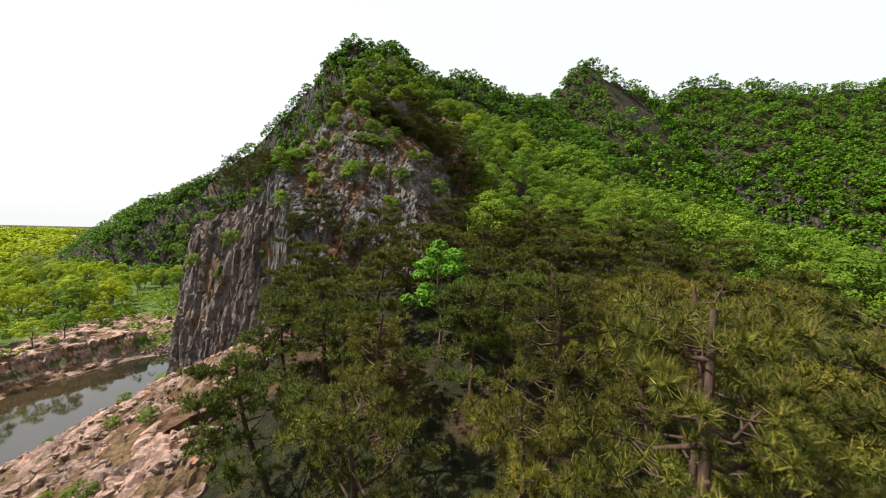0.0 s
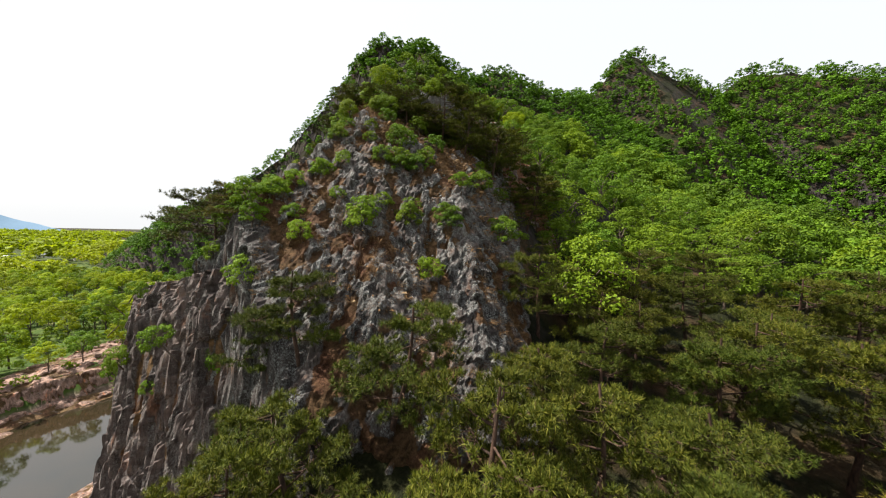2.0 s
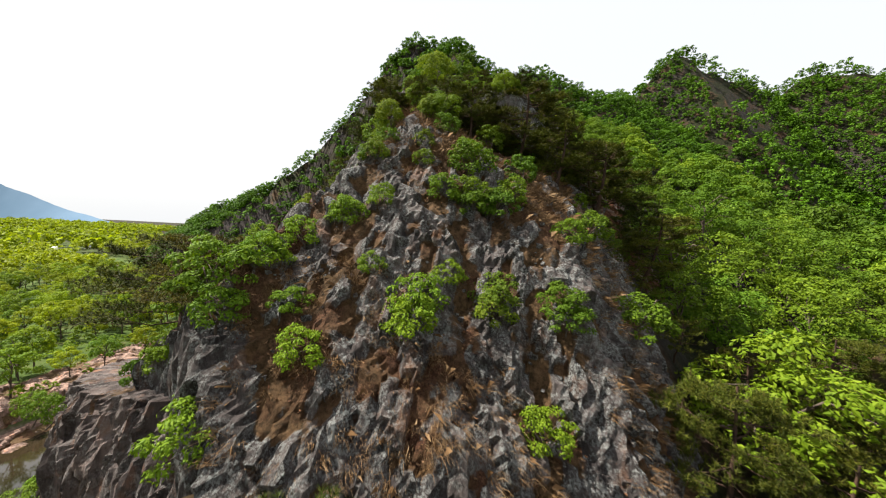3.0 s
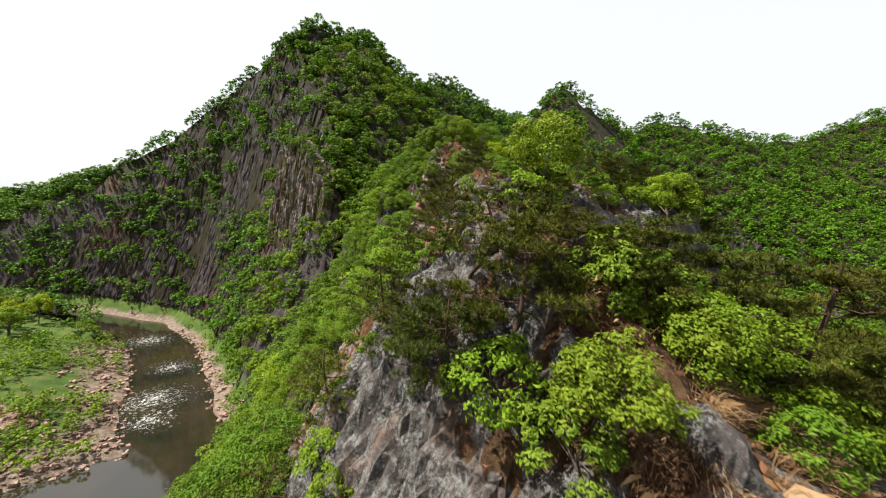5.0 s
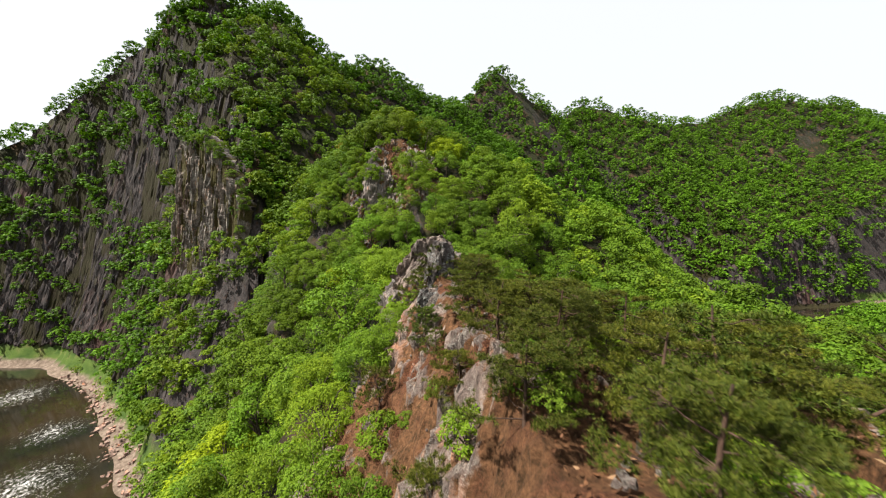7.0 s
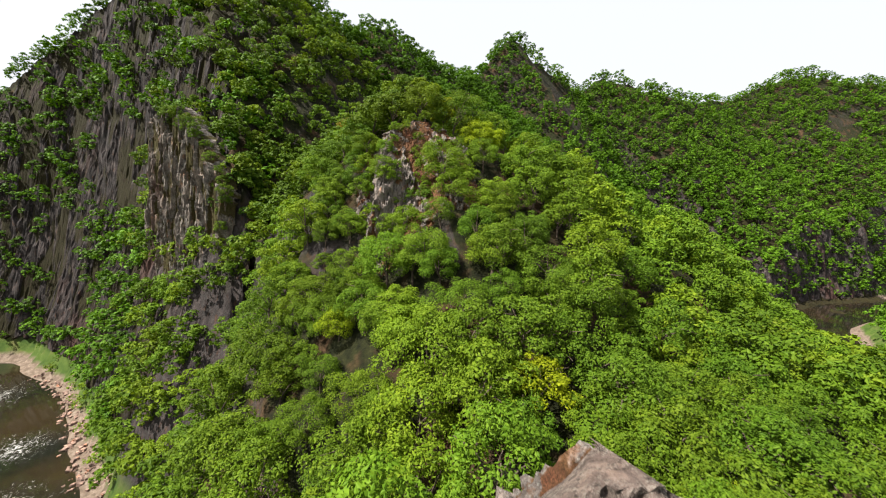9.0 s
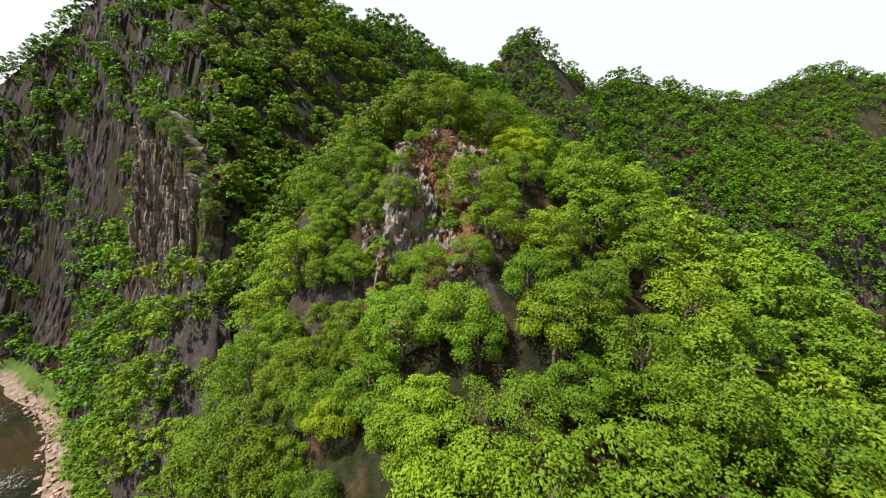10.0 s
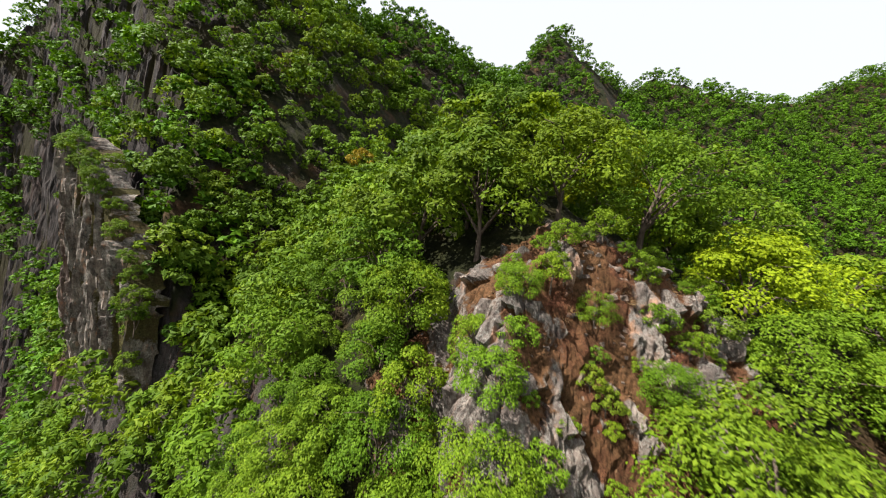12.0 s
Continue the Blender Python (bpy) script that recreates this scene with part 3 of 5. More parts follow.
def outcrop(name, shape, places, out, rock, block, amp, seed, material, label, lift=0.12, hem=0.06):
    """A broken rock sheet over a grid of places, standing out along out; rock says where it is bare."""
    rows, cols = shape
    p, out, rock = places.reshape(-1, 3), unit(out.reshape(-1, 3)), rock.reshape(-1)
    stand, a = broken(p, out, block, amp, seed)
    bare = np.clip(rock + 0.9 * (a - 0.5), 0, 1)
    stand = lift + stand * np.clip(0.25 + bare + np.minimum(rock, 0), 0, 1)
    stand = np.where(rock < -1, -2.5, stand)
    u, v = np.meshgrid(np.linspace(0, 1, cols), np.linspace(0, 1, rows))
    rim = np.minimum(np.minimum(u, 1 - u), np.minimum(v, 1 - v)).ravel()
    stand = np.where(rim < hem, stand + (rim / hem - 1) * (0.9 + amp), stand)
    me = mesh_from(name, p + out * stand[:, None], grid_faces(rows, cols), material)
    me.attributes.new("bare", "FLOAT", "POINT").data.foreach_set("value", bare.astype(np.float32))
    return tagged(new(name, me), label, "rock face", kind="structure")


def grid_faces(rows, cols):
    i = np.arange(rows * cols).reshape(rows, cols)
    return np.stack([i[:-1, :-1], i[:-1, 1:], i[1:, 1:], i[1:, :-1]], -1).reshape(-1, 4)


def outcrop_on_land(name, x0, x1, y0, y1, step, bare_at, block, amp, seed, material, label, lift=0.12):
    xs, ys = np.arange(x0, x1, step), np.arange(y0, y1, step)
    x, y = np.meshgrid(xs, ys)
    z = land(x, y)
    e = max(step, 1.5)
    gx = (land(x + e, y, False) - land(x - e, y, False)) / (2 * e)
    gy = (land(x, y + e, False) - land(x, y - e, False)) / (2 * e)
    out = np.stack([-gx, -gy, np.ones_like(gx)], -1)
    slope = np.hypot(gx, gy)
    return outcrop(name, x.shape, np.stack([x, y, z], -1), out, bare_at(x, y, z, slope), block, amp, seed, material, label, lift)


def rock_wall(name, line, step, batter, block, amp, seed, material, label, bare=0.75, push=0.0):
    """A standing rock face under a line of x, y, top, foot; it faces the right of the line's way."""
    line = np.array(line, float)
    run = np.concatenate([[0], np.cumsum(np.hypot(*np.diff(line[:, :2], axis=0).T))])
    s = np.arange(0, run[-1], step)
    x, y, top, foot = (np.interp(s, run, line[:, k]) for k in range(4))
    d = unit(np.stack([np.gradient(x), np.gradient(y)], -1))
    d = unit(np.stack([np.convolve(np.pad(d[:, k], 6, "edge"), np.ones(13) / 13, "valid") for k in (0, 1)], -1))
    side = np.stack([d[:, 1], -d[:, 0]], -1)
    rows = int((top - foot).max() / (step * 1.3))
    u = np.linspace(0, 1, rows)[:, None]
    z = foot + (top - foot) * u
    off = (top - z) * batter + push * np.minimum(1, (top - z) / 2)
    p = np.stack([x + side[:, 0] * off, y + side[:, 1] * off, z], -1)
    out = np.broadcast_to(np.stack([side[:, 0], side[:, 1], 0.25 + 0 * x], -1), p.shape)
    rock = np.clip(bare + 0.5 * fbm(p[..., 0] / 3 + p[..., 2] / 4, p[..., 1] / 3 + p[..., 2] / 7, seed, 3), 0, 1)
    return outcrop(name, p.shape[:2], p, out, rock, block, amp, seed, material, label, 0.12, 0.015)


# ---- pines ----
def tufts(rng, centres, ways, needles, length, width):
    """Needle tufts: thin triangles that fan out about ways."""
    k = len(centres)
    d = unit(np.repeat(ways[:, None], needles, 1) * 0.55 + rng.normal(size=(k, needles, 3)) * 0.62)
    c = np.repeat(centres[:, None], needles, 1)
    side = unit(np.cross(d, np.array([0, 0, 1.0]) + 0.45 * rng.normal(size=d.shape))) * width
    tip = c + d * (length * rng.uniform(0.7, 1.15, (k, needles, 1)))
    v = np.stack([c - side, c + side, tip], 2).reshape(-1, 3)
    return v, np.arange(len(v)).reshape(-1, 3)


def pine_meshes(name, seed, height, spread, plates, per_plate, needles, length, width, leaf=None, candles=0):
    """Trunk, needle and shoot meshes of a crooked pine with flat tiers of brush-like sprays; foot at the origin."""
    rng = np.random.default_rng(seed)
    s = np.linspace(0, 1, 8)[:, None]
    bend = np.array([rng.normal() * 0.5, rng.normal() * 0.5, 0]) * np.sin(s * 2.6)
    stem = s * np.array([rng.normal() * 0.4, rng.normal() * 0.4, height * 0.9]) + bend
    stem[0, 2] = -0.7
    pieces = [tube(stem, np.linspace(0.021, 0.006, 8) * height, 7)]
    cs, ws = [], []
    for i in range(plates):
        u = 0.30 + 0.70 * (i + rng.random() * 0.6) / plates
        base = np.array([np.interp(u * 0.96, s[:, 0], stem[:, k]) for k in range(3)])
        a = i * 2.4 + rng.normal() * 0.5
        reach = spread * (1.10 - 0.85 * u ** 1.6) * rng.uniform(0.35, 1.1)
        end = base + np.array([math.cos(a) * reach, math.sin(a) * reach, rng.uniform(0.0, 0.08) * height])
        mid = base * 0.5 + end * 0.5 + np.array([0, 0, -0.02 * height]) + rng.normal(size=3) * 0.05
        pieces.append(tube([base, mid, end], np.array([0.0065, 0.0045, 0.002]) * height, 4))
        # sprays: twigs fan out from the limb, each with tufts along its outer half
        w = rng.uniform(0.34, 0.56) * spread * (1.15 - 0.45 * u)
        twigs = max(4, per_plate // 8)
        for k in range(twigs):
            g = a + rng.normal() * 1.5
            far = w * rng.uniform(0.45, 1.05)
            start = mid + (end - mid) * rng.uniform(0.2, 1.0)
            tip = start + np.array([math.cos(g) * far, math.sin(g) * far, (0.10 + 0.22 * rng.random()) * w])
            pieces.append(tube([start, (start + tip) / 2 - np.array([0, 0, 0.05 * w]), tip], np.array([0.0022, 0.0016, 0.001]) * height, 3))
            many = per_plate // twigs
            v = 1 - 0.5 * rng.random((many, 1)) ** 1.6
            c = start + (tip - start) * v + rng.normal(size=(many, 3)) * np.array([0.075, 0.075, 0.04]) * w
            cs.append(c)
            ws.append(unit((tip - start) * 0.5 / far + np.array([0, 0, 0.8]) + rng.normal(size=(many, 3)) * 0.25))
    c, w = np.concatenate(cs), np.concatenate(ws)
    v, f = tufts(rng, c, w, needles, length, width)
    meshes = [mesh_from(name + "_trunk", *joined(pieces), PINE_BARK, True), mesh_from(name + "_needles", v, f, leaf or LEAF_PINE)]
    if candles:
        pick = rng.choice(len(c), candles, replace=False)
        meshes.append(mesh_from(name + "_growth", *joined([tube([c[k], c[k] + np.array([0, 0, 0.6 * length]) + w[k] * 0.2 * length, c[k] + np.array([0, 0, 1.25 * length])], [0.007, 0.006, 0.003], 4) for k in pick]), SHOOTS, True))
    return meshes


def stones(name, seed, x, y, size, material, label):
    """Loose angular stones lying on the ground."""
    rng = np.random.default_rng(seed)
    k = len(x)
    corner = np.array([(i, j, h) for h in (-1, 1) for i, j in ((-1, -1), (1, -1), (1, 1), (-1, 1))], float)
    v = corner[None] * rng.uniform(0.45, 1.0, (k, 8, 3)) * rng.uniform(0.35, 1.0, (k, 1, 1)) ** 2 * size * np.array([1.0, 0.8, 0.6])
    a = rng.uniform(0, 6.28, k)
    t = rng.normal(size=k) * 0.4
    ca, sa, ct, st = np.cos(a)[:, None], np.sin(a)[:, None], np.cos(t)[:, None], np.sin(t)[:, None]
    v = np.stack([v[..., 0] * ct - v[..., 2] * st, v[..., 1], v[..., 0] * st + v[..., 2] * ct], -1)
    v = np.stack([v[..., 0] * ca - v[..., 1] * sa, v[..., 0] * sa + v[..., 1] * ca, v[..., 2]], -1)
    v = v + np.stack([x, y, land(x, y) + 0.25], -1)[:, None]
    f = np.array([(0, 3, 2, 1), (4, 5, 6, 7), (0, 1, 5, 4), (1, 2, 6, 5), (2, 3, 7, 6), (3, 0, 4, 7)])
    f = (f[None] + 8 * np.arange(k)[:, None, None]).reshape(-1, 4)
    me = mesh_from(name, v.reshape(-1, 3), f, material)
    me.attributes.new("bare", "FLOAT", "POINT").data.foreach_set("value", np.ones(k * 8, np.float32))
    return tagged(new(name, me), label, "stones", kind="stuff")


def litter(name, seed, x, y, material, label, lift=0.3):
    """Dead leaves strewn on the ground."""
    rng = np.random.default_rng(seed)
    c = np.stack([x, y, land(x, y) + lift * rng.random(len(x))], -1)
    up = np.tile(np.array([0.0, 0.0, 1.0]), (len(x), 1))
    return tagged(new(name, mesh_from(name, *leaf_cards(rng, c, up, 0.055, 0.3, 0.6, 0.5), material)), label, "fallen leaves", kind="stuff")


def grass_tufts(name, seed, x, y, z, lean, blades, length, wide, material, label):
    rng = np.random.default_rng(seed)
    k = len(x)
    c = np.stack([x, y, z], -1)[:, None] + rng.normal(size=(k, blades, 3)) * np.array([0.09, 0.09, 0.03])
    d = unit(rng.normal(size=(k, blades, 3)) * 0.55 + np.array([0, 0, 0.75]) + lean[:, None])
    ln = length * rng.uniform(0.5, 1.2, (k, blades, 1))
    side = unit(np.cross(d, rng.normal(size=d.shape))) * wide
    mid = c + d * ln * 0.6
    tip = mid + unit(d + lean[:, None] * 1.5 - np.array([0, 0, 0.7])) * ln * 0.5
    v = np.stack([c - side, c + side, mid + side, tip, mid - side], 2).reshape(-1, 5, 3)
    f = np.arange(len(v) * 5).reshape(-1, 5)
    return tagged(new(name, mesh_from(name, v.reshape(-1, 3), f, material)), label, "grass", kind="stuff")


# ---- rock faces ----
rock_wall("knoll_cliff", [(-19.2, 33.5, 36.6, 19), (-20.6, 29.4, 37.6, 19), (-20.1, 27.1, 38.0, 20), (-17.9, 24.6, 38.6, 21), (-14.5, 22.6, 39.4, 23), (-10.7, 21.4, 40.2, 28), (-8.2, 20.8, 39.8, 32)], 0.12, 0.15,
          (0.5, 0.5, 6.0), 0.5, 3, OCHRE_CLIFF, "dark grey columnar cliff streaked with ochre lichen", 0.85, 0.4)
outcrop_on_land("knoll_face", -16, 5.5, 15.5, 39, 0.11, lambda x, y, z, s: 0.40 + 0.5 * (s - 0.75) + 0.8 * fbm(x / 1.3, y / 3.0, 14, 4),
                (0.5, 0.5, 1.7), 0.4, 7, OUTCROP, "grey lichen-covered rock face with dry grass ledges")
outcrop_on_land("crest_rocks", -15, 10, 34.3, 56.5, 0.14, lambda x, y, z, s: 0.16 - 0.24 * (x > -6.8) * (y < 38) + 0.35 * (np.minimum(s, 1.3) - 0.7) + 0.8 * fbm(x / 1.5, y / 1.5, 19, 3),
                (0.5, 0.5, 0.7), 0.45, 11, PALE_ROCK, "pale ochre rock and red soil along the crest")
rock_wall("knob_wall", [(-6.6, 62.0, 51.4, 43), (-5.4, 59.6, 54.8, 45), (-4.6, 58.4, 56.6, 46), (-3.6, 57.9, 56.9, 48), (-2.6, 58.4, 55.6, 49), (-1.0, 59.8, 53.2, 49)], 0.12, 0.22,
          (0.55, 0.55, 1.3), 0.75, 17, PALE_ROCK, "pale weathered rock knob with rusty streaks")
outcrop_on_land("knob_top", -7.5, 1.5, 57.2, 64.5, 0.14, lambda x, y, z, s: 0.25 + 0.3 * s + 0.5 * fbm(x / 2, y / 2, 23, 3),
                (0.6, 0.6, 0.5), 0.55, 18, GREY_ROCK, "grey rock slabs on top of the knob")
outcrop_on_land("cone_face", -7, 10, 91.5, 107.5, 0.11, lambda x, y, z, s: 0.12 + 0.3 * (s - 0.6) + 0.8 * fbm(x / 1.4, y / 1.8, 29, 4),
                (0.7, 0.8, 1.2), 0.7, 21, GREY_ROCK, "steep red soil with broken pale rock")
for box, step in (((-74, -21.5, -14, 66), 0.4), ((-25.5, -3, -14, 20.5), 0.19)):
    outcrop_on_land("scree_slope", *box, step, lambda x, y, z, s: 0.35 + 0.75 * fbm(x / 3, y / 3, 39, 4) - 5.0 * ((y > 58 + 9 * fbm(x / 9, y / 9, 57, 3)) | (x > -6 + 4 * fbm(x / 5, y / 5, 58, 3))),
                    (0.8, 0.8, 0.6), 0.42, 43, RED_LEDGE, "pinkish broken rock slope above the river", 0.03)
outcrop_on_land("east_cliff", 175, 430, 172, 262, 1.7, lambda x, y, z, s: 0.2 + 0.3 * (s - 1.3) + 0.3 * fbm(x / 14, y / 14, 45, 3),
                (6, 6, 16), 3.2, 46, DARK_CLIFF, "grey cliff band at the foot of the far range", 0.5)
outcrop_on_land("mountain_cliff", -215, -30, 138, 246, 0.5, lambda x, y, z, s: 0.22 + 0.25 * (np.minimum(s, 2.5) - 1.2) + 0.6 * fbm(x / 9 + z / 30, y / 9, 33, 4) - 4.0 * (z < 6.5),
                (2.2, 2.2, 11.0), 0.9, 25, DARK_CLIFF, "dark columnar mountain cliff above the river", 0.3)
rock_wall("buttress_wall", [(-53, 168, 80, 38), (-48.5, 161.5, 81, 38), (-44, 155.5, 82, 38), (-40, 150.5, 81.5, 38), (-36.5, 146.5, 78, 38), (-33, 141.5, 72, 38), (-30, 137.5, 66, 38), (-28.6, 135.4, 62, 40)], 0.24, 0.05,
          (0.9, 0.9, 12.0), 1.3, 27, BUTTRESS_ROCK, "pale grey columnar rock buttress", 0.5, 1.0)
outcrop_on_land("river_ledges", -112, -84, 60, 122, 0.4, lambda x, y, z, s: 0.6 + 0.5 * fbm(x / 5, y / 5, 37, 3) - 0.12 * np.maximum(z - 5.0, 0) - 0.4 * np.maximum(0.7 - z, 0),
                (3.0, 3.0, 0.7), 1.0, 31, RED_LEDGE, "low red rock ledges along the river bank", 0.05)


# ---- where trees grow ----
def slope_of(x, y, step=1.5):
    return np.hypot(land(x + step, y, False) - land(x - step, y, False), land(x, y + step, False) - land(x, y - step, False)) / (2 * step)


def scatter(rng, x0, x1, y0, y1, gap):
    """Uneven rows of places, about gap metres apart."""
    xs, ys = np.meshgrid(np.arange(x0, x1, gap), np.arange(y0, y1, gap))
    xs = xs + rng.uniform(-0.42, 0.42, xs.shape) * gap
    ys = ys + rng.uniform(-0.42, 0.42, ys.shape) * gap
    return xs.ravel(), ys.ravel()


def at_land(x, y):
    return float(land(np.array([x]), np.array([y]))[0])


rng = np.random.default_rng(5)
SIZES = ((3.3, 5.6, LEAF_OAK), (3.8, 6.2, LEAF_OAK), (3.1, 5.2, LEAF_FRESH), (3.6, 6.0, LEAF_FRESH), (3.2, 5.2, LEAF_YELLOW))
BROAD = [broadleaf_meshes("oak", 10 + i, 7200, 0.092, r, h, m, 34, 0.9) for i, (r, h, m) in enumerate(SIZES)]
BROAD_MID = [broadleaf_meshes("oak", 10 + i, 3600, 0.128, r, h, m, 26, 0.9) for i, (r, h, m) in enumerate(SIZES)]
BROAD_FAR = [broadleaf_meshes("oak", 10 + i, 2500, 0.158, r, h, m, 22, 0.9) for i, (r, h, m) in enumerate(SIZES)]
ROUGH = [leaf_cards(np.random.default_rng(90 + i), *crown_points(np.random.default_rng(60 + i), 420, r, h, 18), 0.36) for i, (r, h, m) in enumerate(SIZES)]
ROUGH_FINE = [leaf_cards(np.random.default_rng(90 + i), *crown_points(np.random.default_rng(60 + i), 1100, r, h, 20), 0.215) for i, (r, h, m) in enumerate(SIZES)]


def bare_rock(x, y):
    return (-2.6 < x < 7.6) and (99.5 < y < 103.6) or (-3.5 < x < 7.5) and (95.3 < y < 100) or (-7.5 < x < 1.5) and (55 < y < 62.5)


# trees on the wooded cone, the hollow and the slopes beside the crest; those further off are joined
tx, ty = scatter(rng, -62, 78, 62, 152, 3.7)
hx, hy = scatter(rng, 9, 78, 24, 62, 3.9)
lx, ly = scatter(rng, -34, -12.5, 40, 62, 3.6)
mx, my = scatter(rng, -62, 28, 152, 204, 4.4)
tx, ty = np.concatenate([tx, hx, lx, mx]), np.concatenate([ty, hy, ly, my])
th, ts = land(tx, ty), slope_of(tx, ty)
rest = [[], []]
for x, y, z, s in zip(tx, ty, th, ts):
    if z < (2.5 if x < -20 else 7) or s > (4.6 if x < -20 else 3.5) or 9 < x < 34 and 24 < y < 33 or bare_rock(x, y) or x < -34 and y < 98 or z > 30 and x < -23 and float(along(np.array([x]), np.array([y]), [(-53, 168), (-40, 150.5), (-28, 134), (-23, 132)])[0][0]) < 2:
        continue
    k = rng.uniform(0.68, 1.2) * (0.8 if y < 66 else 1.0)
    if 1 < x < 14 and 86 < y < 97:  # looser growth beside the rock face
        if rng.random() < 0.26:
            continue
        k = rng.uniform(0.6, 1.15)
    if -2 < x < 16 and 104 < y < 117:
        k = rng.uniform(0.95, 1.2)
    elif -11 < x < -2 and 92 < y < 106:
        k = rng.uniform(0.6, 0.85)
    elif -2 < x < 1 and 84 < y < 97:
        k = rng.uniform(0.7, 1.0)
    top = -6 < x < 18 and 103 < y < 118
    # darker oak kinds beside the rock face put its shade into leaf colour
    kind = int(rng.choice(5, p=(0.15, 0.15, 0.32, 0.3, 0.08) if top else (0.5, 0.46, 0.02, 0.02, 0.0) if 1 < x < 16 and 80 < y < 100 else (0.34, 0.34, 0.15, 0.13, 0.04) if y > 62 else (0.42, 0.42, 0.08, 0.08, 0.0)))
    turn = rng.uniform(0, 360)
    if -24 < x < 24 and 60 < y < 114 or 7 < x < 30 and y < 60 or x < -10 and y < 62:
        tree_thing("oak_tree", (BROAD if -12 < x < 12 and 76 < y < 107 or x < -10 and y < 60 else BROAD_MID if -20 < x < 32 and y < 109 else BROAD_FAR)[kind], pose(x, y, z - 0.3, rng.uniform(-6, 6), rng.uniform(-6, 6), turn) @ Matrix.Scale(k, 4),
                   ("leafy green oak tree on the steep slope", "leafy green oak tree on the steep slope", "fresh green oak tree on the wooded ridge",
                    "fresh green oak tree on the wooded ridge", "yellow-green leafy tree among the oaks")[kind], "tree", "trees on the wooded ridge")
    else:
        v, f = (ROUGH_FINE if y < 62 or -40 < x < 50 and y < 124 else ROUGH)[kind]
        c, sn = math.cos(radians(turn)), math.sin(radians(turn))
        w = np.stack([v[:, 0] * c - v[:, 1] * sn, v[:, 0] * sn + v[:, 1] * c, v[:, 2] + 0.9], -1) * k + np.array([x, y, z - 0.3])
        rest[0 if kind < 2 else 1].append((w, f))
for name, many, leaf in (("oak_woods", rest[0], LEAF_OAK), ("fresh_oak_woods", rest[1], LEAF_FRESH)):
    tagged(new(name, mesh_from(name, *joined(many), leaf)), "dense green oak woods on the ridge slopes", "woods", kind="stuff")


# ---- pines ----
PINE_NEAR = [pine_meshes("pine", 40 + i, 7.0, 2.5, 24, 64, 34, 0.19, 0.0055, LEAF_PINE_NEAR, 80) for i in range(2)]
PINE = [pine_meshes("pine", 50 + i, 6.0, 2.9, 14, 120, 15, 0.22, 0.0135, None, 40) for i in range(3)]
PINE_TAN = [pine_meshes("pine", 64 + i, 6.0, 2.9, 14, 120, 15, 0.22, 0.0135, LEAF_PINE_TAN, 160) for i in range(2)]
PINE_SMALL = [pine_meshes("pine", 55 + i, 3.0, 1.6, 14, 64, 8, 0.125, 0.0125) for i in range(3)]


PINE_EDGE = pine_meshes("pine", 61, 4.4, 2.9, 16, 130, 20, 0.15, 0.008, LEAF_PINE_NEAR)


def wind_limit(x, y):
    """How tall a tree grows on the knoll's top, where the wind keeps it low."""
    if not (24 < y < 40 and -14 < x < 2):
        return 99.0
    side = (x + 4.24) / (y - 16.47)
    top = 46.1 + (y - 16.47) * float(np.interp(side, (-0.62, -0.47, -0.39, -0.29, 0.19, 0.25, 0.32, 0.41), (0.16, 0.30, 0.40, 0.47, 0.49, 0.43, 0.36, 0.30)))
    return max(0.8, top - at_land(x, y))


def pine(meshes, x, y, height, native, turn, lean=4.0, label="dark olive crooked pine with flat tiers", wide=1.0):
    if float(along(np.array([x]), np.array([y]), CLEFT)[0][0]) < 1.1:  # none in the cleft
        return None
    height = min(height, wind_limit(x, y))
    k = height / native
    m = pose(x, y, at_land(x, y) - 0.1, lean, 0, turn) @ Matrix.Diagonal((k * wide, k * wide, k, 1))
    return tree_thing("pine_tree", meshes, m, label, "pine", "pines on the rocky spur")


for i, (x, y, h) in enumerate(((7.9, -2.9, 8.0), (12.3, -1.6, 10.2), (1.6, -1.4, 7.0), (6.8, 1.8, 6.8), (11.5, 3.6, 8.6), (2.4, 2.8, 6.0), (5.2, -1.6, 6.2), (9.4, 0.6, 8.2))):
    pine(PINE_NEAR[i % 2], x, y, h, 7.0, 70 * i, 3, "tall olive-green pine with long upright needle tufts", 0.85)
for i, (x, y, h) in enumerate(((16, 1, 9.5), (21, 4, 10), (18, -3, 9.5), (25, -2, 9.5), (0, 5.4, 5.6), (5.0, 5.2, 5.2), (-1.6, 3.6, 5.4), (-3.2, 8.4, 5.0), (6.8, 7.0, 5.4), (-0.2, 10.8, 5.6), (6.2, 12.0, 5.8), (4.4, 14.2, 5.8), (-4.6, 13.4, 4.8),
                               (11, 12, 6), (15, 8, 8), (-1.5, 8.5, 5.6), (9.5, 9.5, 6.2), (20, 11, 8.5), (1.5, 12.5, 6.0), (13.5, 14.0, 6.0), (8.5, 15.5, 6.2), (-3.2, 14.8, 5.6), (-6.5, 16.5, 4.8), (-5.0, 17.7, 4.2), (-1.5, 17.0, 5.6),
                               (3.5, 16.5, 5.4), (18, 17, 6.4), (24, 15, 7), (7, 20, 6.0), (12, 20, 6.5), (28, 8, 7), (5, 24, 5), (16, 24, 6), (7.5, 23.5, 5.5), (-7.4, 18.6, 4.0))):
    if x > 10 and y < 16:
        pine(PINE_TAN[i % 2], x, y, h, 6.0, 47 * i, 4.0, "tawny olive pine covered in brown new shoots")
    else:
        pine(PINE[i % 3], x, y, h, 6.0, 47 * i)
